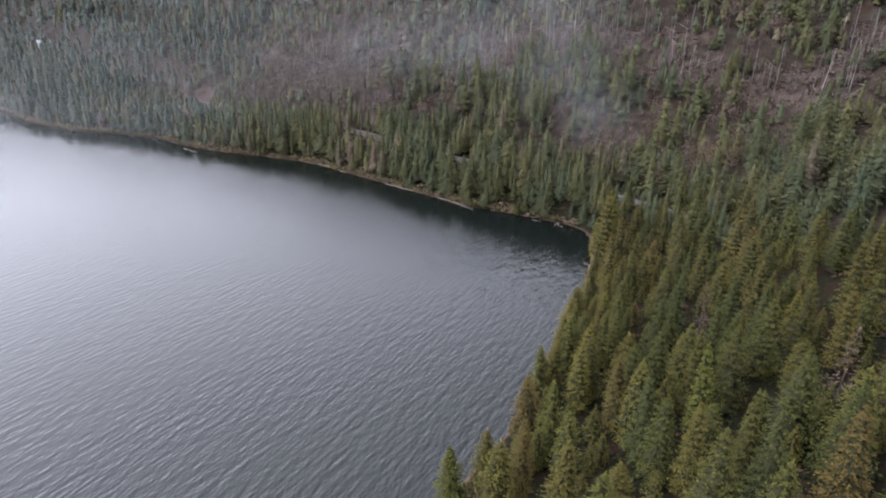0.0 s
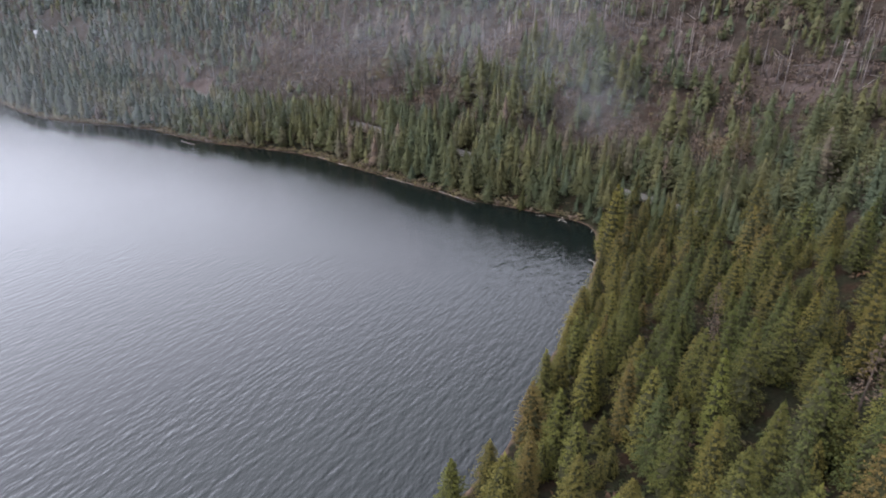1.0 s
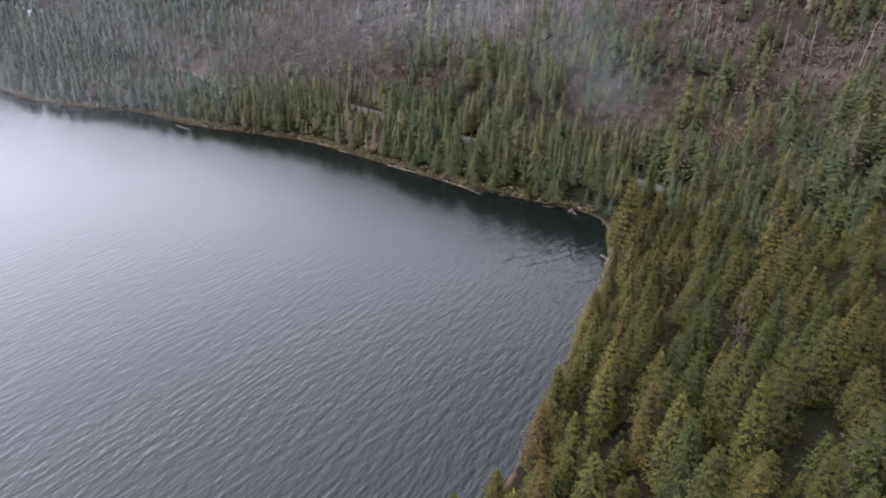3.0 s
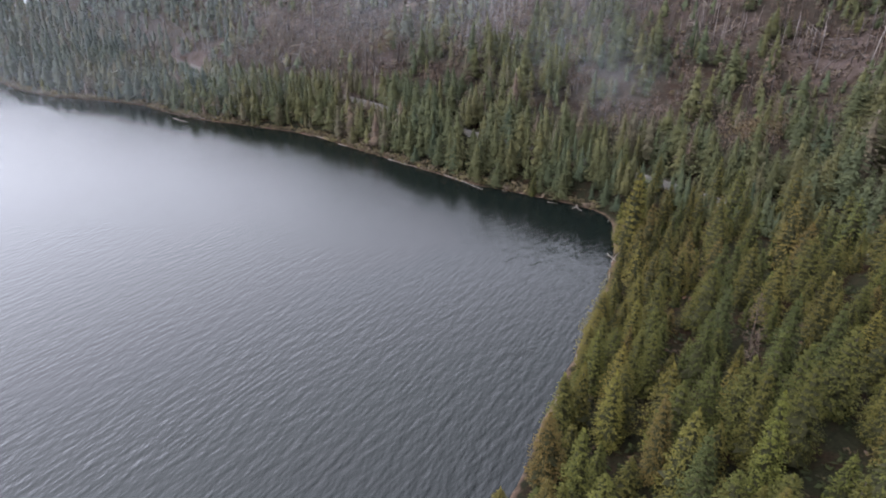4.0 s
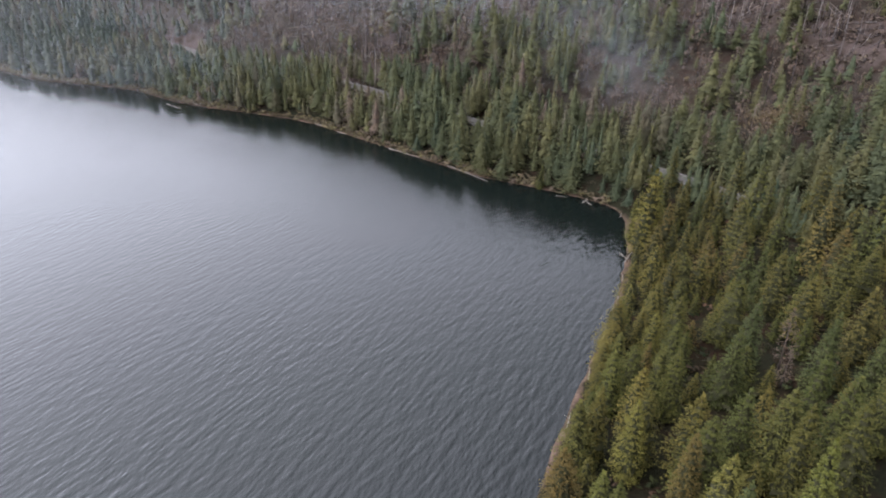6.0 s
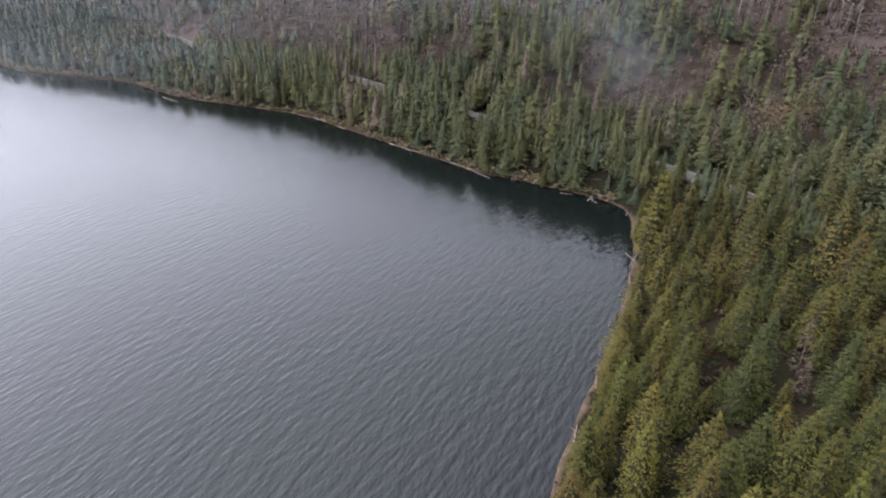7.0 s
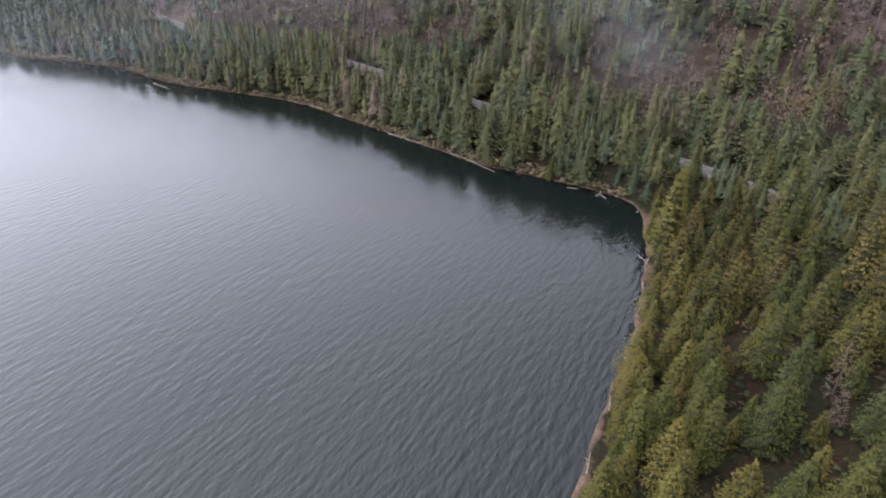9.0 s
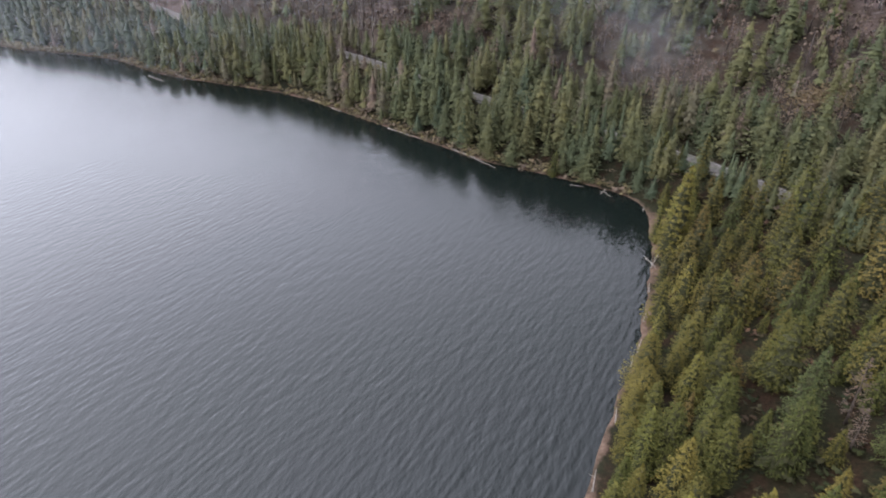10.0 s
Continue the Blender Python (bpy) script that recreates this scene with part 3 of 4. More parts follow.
def sight_limit(x, y, z):
    """How high a tree may stand there without closing one of those gaps."""
    for a, b in WINDOWS:
        for px, py, pz in RQ[(RQ[:, 0] > a) & (RQ[:, 0] < b) & (RQ[:, 1] > 190)][::2]:
            ex, ey, ez = 1.6, 38.0, 83.0
            L = math.hypot(px - ex, py - ey)
            u = ((x - ex) * (px - ex) + (y - ey) * (py - ey)) / L
            off = abs((x - ex) * (py - ey) - (y - ey) * (px - ex)) / L
            if off < 2.3 and L - 95 < u < L - 4:
                return ez + (pz - ez) * u / L - z + 0.5 + 1.5 * math.sin(1.3 * x + 0.7 * y)
    return 99.0


# ---- the trees that stand nearest ----
# place and height of the ones that can be told apart, in metres
SHORE_TREES = [(35.9, 128.2, 10.5), (38.2, 133.6, 11.5), (41.8, 141.2, 11.5), (32.2, 120.2, 10.5), (46.6, 150.6, 11), (51, 158.5, 11), (29, 114, 11),
               (13.4, 88.5, 12.5), (19.9, 87.5, 13.6), (27, 85, 14.5), (24.9, 61.5, 17.4), (23.4, 73, 16.7), (18.6, 81.1, 15.9), (14.2, 79.3, 15.3), (25.9, 93.1, 16.9), (38.6, 95.8, 18.1),
               (23, 101.6, 15.1), (35.2, 106.3, 16.8), (27.5, 110.7, 16.1), (37.4, 109.6, 16.5), (31, 113.2, 15.9), (38.6, 116.2, 15.8), (43.3, 121.5, 15.4),
               (36.9, 123.7, 15), (40.4, 124.4, 15.1), (49.2, 128.5, 15.3), (39.6, 130.4, 14.7), (40.6, 135.9, 14.6), (44.1, 145.7, 14), (53.5, 148.9, 14.6),
               (54.2, 166.9, 13), (60, 180.9, 12.2), (71.3, 197.8, 12.6), (71.1, 207.3, 11.6), (65.6, 193, 27.5), (69.6, 198.5, 24),
               (73, 207, 20), (66.1, 204.4, 14.5), (69.2, 187.6, 18.6),
               (75.8, 215, 14.7), (53.6, 138.2, 15.2)]
BENCH_TREES = [(56.5, 59.9, 18.5), (41.2, 63.3, 18.1), (48.4, 63.9, 18.3), (49, 69.8, 18.2), (41.9, 71, 18.2), (39.1, 75.8, 17.9), (60.6, 77.1, 19.6),
               (39.5, 83.6, 18.6), (50.4, 86.6, 20), (39.9, 89, 18.9), (59, 93.9, 19.1), (52.6, 95, 19.2), (42, 98, 18.3), (53.4, 100.2, 18.7), (61.7, 100.4, 17.3),
               (43, 104.2, 17.5), (49.3, 103.3, 17.9), (69.2, 101.4, 17.9), (61.6, 106.4, 17.8), (78.9, 105.9, 18.1), (72.9, 110.1, 17.1), (45.6, 118.6, 15.8),
               (70, 117.3, 16.7), (56.2, 120, 16.7), (70.4, 121.9, 16.8), (63.6, 129.2, 16.2), (69.2, 129.3, 16.5)]
BAY_TREES = [(64.8, 138.2, 15.9), (76.9, 145.7, 16.7), (75.7, 149.8, 16), (74.7, 154.2, 15.5), (67.9, 160.8, 14.1), (61.8, 162.5, 14), (64.9, 162.3, 14.1),
             (80.6, 168.5, 15.9), (90.1, 169.9, 16.9), (72.3, 180.6, 14.1), (70.8, 185.4, 13.7), (87.6, 185.7, 16.6), (96.4, 187.8, 17.4), (82.8, 198.5, 15),
             (88.1, 197.6, 16), (45.8, 250.1, 10.1)]
PALE_TREES = [(73.6, 85.6, 15.8), (69.5, 126.7, 13), (67, 121.5, 8.5)]
CLEARINGS = [(59, 134, 2.8), (61, 140, 3.0), (63, 146, 3.0), (65, 152, 2.8), (80, 166, 4.5), (83, 143, 4.5), (69, 158, 4), (37, 104, 2.5), (81, 90, 5),
             (78, 127, 4), (73, 132, 4), (18, 99, 2.5)]


def tree_kind(name, count, material, h, radius, bare, droop, power, label, group, branches=500, dense=True, size=0.013):
    """Full-grown variants of one kind: each a root with trunk and crown."""
    made = []
    for i in range(count):
        g = np.random.default_rng(100 * len(name) + i + branches)
        r = radius * g.uniform(0.75, 1.22)
        root = new(name)
        root.empty_display_size = 0.5
        tagged(root, label, "tree", group)
        v, f, _ = stem(g, h * 0.97, 0.014 * h + 0.05, 0.03, 8, 0.02)
        part("trunk", mesh_from("trunk", v, f, M_bark, True), root)
        low, pw = h * bare * g.uniform(0.7, 1.3), power * g.uniform(0.85, 1.15)
        stops = (0.46, 0.6, 0.72, 0.83, 0.92, 1.0) if branches > 400 else (0.6, 0.8, 1.0)
        v, f = crown(g, h, r, low, branches, stops, 2, droop, pw, size)
        # inner boughs in a darkened colour that stands for shade between the sprays
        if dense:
            part("inner_crown", mesh_from("inner_crown", *tiers(g, h - 0.8, r * 0.72, low * 0.6, 16, 7, pw, 0.2 - droop), M_inner_shade, True), root, "twiggy inner boughs, coloured dark for the shade inside the crown")
        part("crown", mesh_from("crown", v, f, material, True), root)
        made.append([root, h, False])
    return made


def plant(kinds, x, y, height, g, sway=0.02):
    entry = kinds[g.integers(len(kinds))]
    root, h, used = entry
    s = height / h
    w = s ** 0.6 * g.uniform(0.88, 1.15)
    m = Matrix.Translation((x, y, float(ground_height(x, y)) - 0.1)) @ Matrix.Rotation(g.uniform(0, 6.28), 4, "Z") @ Matrix.Rotation(g.normal(0, sway), 4, "X") @ Matrix.Diagonal((w, w, s, 1))
    if used:
        copy_thing(root, m @ Matrix.Diagonal((*(1 / v for v in root.scale), 1)))
    else:
        root.matrix_basis = m
        entry[2] = True


ON_SHORE, ON_SLOPE = "firs above the lake shore", "spruces on the lakeside slope"
FIR_LABEL, PALE_LABEL = "olive-green fir with a bushy crown on the lake shore", "pale yellow-green fir with a dense crown above the water"
SPRUCE_LABEL = "dark bluish-green spruce with drooping boughs on the slope"
NEAR = {"fir": tree_kind("fir_tree", 8, M_fir, 16.0, 3.45, 0.07, 0.12, 0.64, FIR_LABEL, ON_SHORE),
        "light": tree_kind("fir_tree", 4, M_light, 16.0, 3.1, 0.07, 0.14, 0.62, PALE_LABEL, ON_SHORE, 500),
        "tall": tree_kind("fir_tree", 4, M_fir, 20.0, 3.8, 0.07, 0.12, 0.68, "tall olive-green fir with a full crown on the bench", ON_SHORE, 620),
        "spruce": tree_kind("spruce_tree", 5, M_spruce, 17.0, 3.4, 0.06, -0.14, 0.76, SPRUCE_LABEL, ON_SLOPE)}
BEHIND = {"fir": tree_kind("fir_tree", 5, M_fir, 16.0, 3.45, 0.07, 0.12, 0.64, FIR_LABEL, ON_SHORE, 330, True, 0.04),
          "light": tree_kind("fir_tree", 3, M_light, 16.0, 3.1, 0.07, 0.14, 0.62, PALE_LABEL, ON_SHORE, 320, True, 0.04),
          "tall": tree_kind("fir_tree", 3, M_fir, 20.0, 3.8, 0.07, 0.12, 0.68, "tall olive-green fir with a full crown on the bench", ON_SHORE, 380, True, 0.04),
          "spruce": tree_kind("spruce_tree", 4, M_spruce, 17.0, 3.4, 0.06, -0.14, 0.76, SPRUCE_LABEL, ON_SLOPE, 340, True, 0.04)}
smalls = tree_kind("fir_tree", 3, M_fir, 9.0, 2.0, 0.04, 0.08, 0.8, "small olive-green fir between taller trees", ON_SHORE, 240, True, 0.03)
pales = tree_kind("dry_tree", 2, M_russet, 15.0, 2.6, 0.25, 0.15, 0.7, "dry reddish-brown tree with few needles among firs", "dry trees among the firs", 110, False, 0.03)


def kind_at(x, y, d, h, g):
    """The kind of conifer that suits the place."""
    bluish = d > 16 and value_noise(np.float64(x / 13), np.float64(y / 13), 5) + g.normal(0, 0.1) > 0.7
    name = "spruce" if bluish else "light" if g.random() < 0.16 else "tall" if h > 17.5 else "fir"
    return (NEAR if y < 152 else BEHIND)[name]


pick = np.random.default_rng(21)
standing = []
for x, y, h in SHORE_TREES + BENCH_TREES + BAY_TREES:
    if any((x - a) ** 2 + (y - b) ** 2 < 3.6 ** 2 for a, b, _ in PALE_TREES):
        continue
    beside_bay = h in (27.5, 24, 20, 14.5)
    plant(NEAR["light"] if beside_bay else kind_at(x, y, float(shore_distance(x, y)), h, pick), x, y, h, pick)
    standing.append((x, y))
for x, y, h in PALE_TREES:
    plant(pales, x, y, h, pick)
    standing.append((x, y))


def scatter(x0, x1, y0, y1, gap, seed):
    g = np.random.default_rng(seed)
    xs, ys = np.meshgrid(np.arange(x0, x1, gap), np.arange(y0, y1, gap * 0.87))
    xs = xs + (np.arange(ys.shape[0]) % 2)[:, None] * gap / 2
    return (xs + g.uniform(-0.52, 0.52, xs.shape) * gap).ravel(), (ys + g.uniform(-0.52, 0.52, ys.shape) * gap).ravel(), g


def near_part(x, y):
    """The stretch of shore whose trees stand singly."""
    return (y > 56) & (y < 236) & (x < 118 - 0.13 * np.abs(y - 130))


def in_reach(x, y):
    """The part of the near woods that the flight overlooks."""
    return x < 0.73 * y + 27


fx, fy, fg = scatter(-10, 120, 56, 240, 5.0, 3)
fd, (fr, _) = shore_distance(fx, fy), road_distance(fx, fy)
for x, y, d, r in zip(fx, fy, fd, fr):
    if d < 1.9 or r < 5.6 or not near_part(x, y) or not in_reach(x, y):
        continue
    if y > 145 and d < 6.0:
        continue
    if any((x - a) ** 2 + (y - b) ** 2 < (4.6 if d < 12 else 7.0) ** 2 for a, b in standing) or any((x - a) ** 2 + (y - b) ** 2 < c * c for a, b, c in CLEARINGS):
        continue
    if ground_height(x, y) < 0.3 or (d > 9 and value_noise(np.float64(x / 11), np.float64(y / 11), 77) < 0.26):
        continue
    standing.append((x, y))
    h = (13 + 0.08 * d + 2.5 * (y > 170 and d > 14)) * fg.uniform(0.6, 1.15)
    h = min(h, sight_limit(x, y, float(ground_height(x, y))))
    if h < 4:
        continue
    plant(kind_at(x, y, d, h, fg), x, y, h, fg)

sx, sy, sg = scatter(-5, 116, 60, 234, 4.2, 91)
for x, y, d, r in zip(sx, sy, shore_distance(sx, sy), road_distance(sx, sy)[0]):
    if d < 3.2 or r < 6.5 or not near_part(x, y) or not in_reach(x, y) or (y > 120 and d < 5.5):
        continue
    if any((x - a) ** 2 + (y - b) ** 2 < 3.7 ** 2 for a, b in standing) or sg.random() < 0.5 or any((x - a) ** 2 + (y - b) ** 2 < (0.75 * c) ** 2 for a, b, c in CLEARINGS):
        continue
    standing.append((x, y))
    plant(smalls, x, y, sg.uniform(5, 11), sg)

# ---- woods on the hillside ----
LOW = []
for i in range(8):
    g = np.random.default_rng(400 + i)
    r, low, pw, dr = (3.9, 3.4, 4.3, 3.1)[i % 4], 18 * g.uniform(0.03, 0.16), g.uniform(0.62, 0.92), (0.1, -0.15)[i % 2]
    LOW.append({"close": joined(tiers(g, 17.2, r * 0.55, low, 16, 6, pw), crown(g, 18, r, low, 160, (0.55, 0.78, 1.0), 2, dr, pw, 0.052)),
                "mid": joined(tiers(g, 17.4, r * 0.62, low, 15, 6, pw), crown(g, 18, r, low, 100, (0.7, 1.0), 2, dr, pw, 0.07)),
                "far": joined(tiers(g, 18, r * 0.82, low, 9, 5, pw), crown(g, 18, r * 0.95, low, 14, (0.9,), 4, dr, pw, 0.11)),
                "dim": tiers(g, 18, r * 0.95, low * 0.5, 7, 4, pw),
                "young": tiers(g, 7, r * 0.75, 0.3, 3, 5, pw),
                "stem": stem(g, 12, 0.24, 0.1, 4, 0.02, 2)[:2]})


hx, hy, hg = scatter(-900, 420, -40, 1150, 6.9, 11)
hd = shore_distance(hx, hy)
dist = np.hypot(hx, hy - 25)
keep = (hd > 1.6) & (hd < 330) & ~near_part(hx, hy) & ((hy > 62) | (hx > 95))
bearing = np.degrees(np.arctan2(hx, hy + 5))
keep &= ((np.abs(bearing - 3) < 43) | (dist < 110)) & (road_distance(hx, hy)[0] > np.where(hg.random(len(hx)) < 0.85, 5.4, 9.0))
thin = np.clip((dist - 500) / 700, 0, 0.4)
keep &= hg.random(len(hx)) > thin
keep &= bank(hx, hy) < 0.7
hx, hy, hd, dist = hx[keep], hy[keep], hd[keep], dist[keep]
hz, hb = ground_height(hx, hy), burnt(hx, hy)
roll, tint = hg.random(len(hx)), np.clip(0.15 + 0.75 * fbm(hx, hy, 45, 41) + hg.normal(0, 0.16, len(hx)), 0, 0.93)
brown = fbm(hx, hy, 55, 71) + 0.25 * hb + hg.normal(0, 0.05, len(hx))
def bare_tree(g, n, low, high):
    """The twiggy crown of a leafless broadleaf tree."""
    c = g.normal(0, 1, (n, 3))
    c[:, 2] = np.abs(c[:, 2]) - 0.4
    c = c / np.linalg.norm(c, axis=1, keepdims=True) * g.uniform(0.5, 1.0, (n, 1)) * np.array([2.7, 2.7, 4.0]) + np.array([0, 0, 4.6])
    return tufts(c, c - np.array([0, 0, 3.0]) + g.normal(0, 0.8, (n, 3)), g.uniform(low, high, n), 4, g)


BARE = [bare_tree(np.random.default_rng(500 + i), 22, 0.4, 0.85) for i in range(5)]
TWIGGY = [bare_tree(np.random.default_rng(520 + i), 42, 0.25, 0.6) for i in range(5)]
barewoods, palestems = Pile(), Pile()
# stands of leafless broadleaf trees: place and reach
THICKETS = [(96, 293, 13), (133, 255, 10), (125, 243, 8), (-22, 395, 13), (12, 362, 18), (-115, 440, 22), (-60, 445, 26), (-10, 412, 20), (-85, 465, 28), (-30, 450, 28), (25, 332, 9)]


STANDS = [(34, 437, 20), (102, 319, 18), (120, 284, 9), (137, 291, 11), (155, 303, 10), (168, 316, 9), (132, 412, 26), (168, 382, 24), (206, 348, 24), (242, 328, 24), (60, 330, 14),
          (-60, 395, 12), (10, 385, 9), (-25, 470, 12)]


def leafless(x, y):
    return max(min(1.0, max(0.0, 1.5 - math.hypot(x - a, y - c) / r)) for a, c, r in THICKETS)


def stand_noise(x, y):
    """Where conifers stand in groups on the open slope."""
    groups = max(min(1.0, max(0.0, 1.6 - math.hypot(x - a, y - c) / r)) for a, c, r in STANDS)
    return max(float(fbm(np.float64(x), np.float64(y), 42, 93)), 0.75 * groups)


slopewoods, farwoods, greywoods, stems, snag_places = Pile(), Pile(), Pile(), Pile(), []
for x, y, z, d, b, r, t, D, br in zip(hx, hy, hz, hd, hb, roll, tint, dist, brown):
    if r < b * 1.05:
        if hg.random() < 0.9:
            snag_places.append((x, y, z))
        if hg.random() < 0.85:
            continue
        br = 1.0
    open_wood = step(-170, -110, x) * step(36, 52, d - 45 * step(108, 165, x) * (y < 285)) * (step(205, 262, y) if x > 60 else 1)
    if hg.random() < 0.08 * (d > 30) or (hg.random() < 0.93 * open_wood * (1 - step(0.46, 0.58, stand_noise(x, y)))) or (x < -40 and d < 45 and hg.random() < 0.25):
        if hg.random() < 0.75:
            br = 1.0
        else:
            continue
    if (br > 0.52 and d > 40 and hg.random() < 0.6) or br == 1.0 or (d > 30 and hg.random() < 0.85 * leafless(x, y)):
        q = hg.uniform(0.65, 1.6) * (0.55 if b > 0.3 else 0.8)
        for _ in range(2 if D < 520 else 1):
            ox, oy = x + hg.uniform(-2.8, 2.8), y + hg.uniform(-2.8, 2.8)
            oz, v = float(ground_height(ox, oy)), q * hg.uniform(0.7, 1.25)
            if v * 9 > sight_limit(ox, oy, oz):
                continue
            barewoods.add(*(TWIGGY if D < 300 else BARE)[hg.integers(5)], ox, oy, oz, hg.uniform(0, 6.28), v * 1.15, v * hg.uniform(0.7, 1.1), hg.uniform(0, 0.8))
            palestems.add(*LOW[0]["stem"], ox, oy, oz, 0, v * 0.72, v * 0.6, hg.uniform(0.0, 0.6))
        continue
    k = LOW[hg.integers(8)]
    h = (hg.uniform(12, 24) if hg.random() < 0.68 else hg.uniform(6, 13)) * (0.8 if d < 10 else 1) * (0.75 if b > 0.25 else 1)
    if d > 50:
        h *= 0.72 + 0.45 * value_noise(np.float64(x / 30), np.float64(y / 30), 9)
    if y > 225 and d < 45:
        h = (max(min(h, 19), hg.uniform(13, 20)) if hg.random() < 0.8 else h * 0.8) if d > 4 else hg.uniform(5, 14)
        if 20 < x < 105 and d > 8:
            h = hg.uniform(14, 21)
    h = min(h, sight_limit(x, y, z))
    if h < 4 or (D < 520 and hg.random() < 0.16):
        continue
    s, w = h / 18, (h / 18) ** 0.6 * hg.uniform(0.95, 1.5) * (1.0 if x < -100 else 1.05)
    if hg.random() < 0.02 or (-47 < x < -12 and d < 30 and y < 372 and hg.random() < 0.7):
        t = hg.uniform(0.86, 1.0)
    turn = hg.uniform(0, 6.28)
    w *= 1.25 if 200 < D < 520 else 1.1
    if D < 400:
        slopewoods.add(*k["close" if D < 260 else "mid"], x, y, z, turn, s, w, t)
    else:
        # beyond 400 m the trees take the needle colours with haze painted in
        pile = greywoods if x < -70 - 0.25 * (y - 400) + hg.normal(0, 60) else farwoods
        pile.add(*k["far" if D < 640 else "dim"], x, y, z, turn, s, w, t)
    if d < 60 or b > 0.15:
        stems.add(*k["stem"], x, y, z, turn, s, w, t)
ex, ey, eg = scatter(-230, 112, 200, 470, 5.3, 37)
ed, (er, _) = shore_distance(ex, ey), road_distance(ex, ey)
ok = (ed > 1.8) & (ed < 44) & (er > 4.9) & ~near_part(ex, ey) & (ey > 214)
for x, y, z, d in zip(ex[ok], ey[ok], ground_height(ex[ok], ey[ok]), ed[ok]):
    h = min(eg.uniform(10, 18) if d > (3 if x > 15 else 7) else eg.uniform(4, 11), sight_limit(x, y, z))
    if h < 3 or eg.random() < 0.55 + 0.3 * leafless(x, y):
        continue
    k, tone = LOW[eg.integers(8)], float(np.clip(0.15 + 0.75 * fbm(np.float64(x), np.float64(y), 45, 41) + eg.normal(0, 0.16), 0, 0.93))
    (slopewoods if math.hypot(x, y - 25) < 400 else farwoods).add(*k["mid" if math.hypot(x, y) < 400 else "far"], x, y, z, eg.uniform(0, 6.28), h / 18, (h / 18) ** 0.6 * eg.uniform(1.05, 1.6), tone)
    stems.add(*k["stem"], x, y, z, 0, h / 18, h / 18, tone)
for (x, y, z), (nx_, ny_) in zip(RQ, RN):
    if not (-165 < x < 124 and y > 160) or any(a - 1 < x < b + 1 for a, b in WINDOWS):
        continue
    for o in (-7.5, -11.5):
        px, py, h = x + nx_ * (o + eg.uniform(-1.2, 1.2)), y + ny_ * (o + eg.uniform(-1.2, 1.2)), eg.uniform(8.5, 15)
        k = LOW[eg.integers(8)]
        if eg.random() < 0.75 and shore_distance(px, py) > 3:
            pz = float(ground_height(px, py))
            (slopewoods if math.hypot(px, py - 25) < 400 else farwoods).add(*k["mid" if math.hypot(px, py) < 400 else "far"], px, py, pz, eg.uniform(0, 6.28), h / 18, (h / 18) ** 0.6 * eg.uniform(0.9, 1.3), eg.uniform(0.1, 0.8))
            stems.add(*k["stem"], px, py, pz, 0, h / 18, h / 18, 0.5)
russet = Pile()
for i in range(60):
    px, py, v = eg.normal(129, 5.5), eg.normal(246, 6), eg.uniform(0.6, 1.15)
    if i % 3 == 0:
        px, py = eg.normal(-20, 2.2), eg.uniform(400, 434)
    if road_distance(px, py)[0] > 7:
        russet.add(*TWIGGY[eg.integers(5)], px, py, float(ground_height(px, py)), eg.uniform(0, 6.28), v * 1.1, v, eg.random())
russet.build("russet_thicket", M_rust, "rust-brown leafless thicket above the road", "thicket")
ux, uy, ug = scatter(-520, 330, 120, 760, 6.2, 83)
ud = shore_distance(ux, uy)
ok = (bank(ux, uy) < 0.6) & (ud > 4) & (ud < 300) & ~near_part(ux, uy) & (road_distance(ux, uy)[0] > 6) & (np.abs(np.degrees(np.arctan2(ux, uy + 5)) + 2) < 47)
ux, uy = ux[ok], uy[ok]
young = Pile()
for x, y, z, b in zip(ux, uy, ground_height(ux, uy), burnt(ux, uy)):
    s = ug.uniform(0.5, 1.4)
    if ug.random() < 0.42 - 0.5 * max(b, leafless(x, y)) and s * 7 < sight_limit(x, y, z):
        k = LOW[ug.integers(8)]
        if math.hypot(x, y) < 380:
            young.add(*k["mid" if math.hypot(x, y) < 270 else "far"], x, y, z, ug.uniform(0, 6.28), s * 0.4, s ** 0.7 * 0.6, ug.uniform(0.1, 0.9))
        else:
            young.add(*k["young"], x, y, z, ug.uniform(0, 6.28), s, s ** 0.7, ug.uniform(0.1, 0.9))
# bushes round the corner of the bay
for _ in range(26):
    px, py, v = ug.normal(73, 5), ug.normal(240, 4), ug.uniform(0.5, 1.2)
    if shore_distance(px, py) > 3 and road_distance(px, py)[0] > 5.5:
        young.add(*LOW[ug.integers(8)]["mid"], px, py, float(ground_height(px, py)), ug.uniform(0, 6.28), v * 0.4, v ** 0.7 * 0.7, ug.uniform(0.1, 0.9))
young.build("young_conifers", M_slope, "young green conifers that fill the slope's gaps", "undergrowth")
slopewoods.build("hillside_woods", M_slope, "mixed green conifers that cover the lower hillside", "woods")
farwoods.build("distant_woods", M_hazed_woods, "dense dark conifers on the far hillside, coloured as through haze", "woods")
greywoods.build("lakeside_woods", M_hazed_shore, "dense grey-green conifers along the far shore, haze put into their colour", "woods")
barewoods.build("bare_thicket", M_shrub, "leafless brown broadleaf trees on the slope", "thicket")
palestems.build("thicket_trunks", M_snag, "thin pale grey trunks of leafless trees", "trunks")
stems.build("woodland_trunks", M_bark, "dark thin conifer trunks on the hillside", "trunks")

# standing dead trees in the burnt parts
SNAGS = []
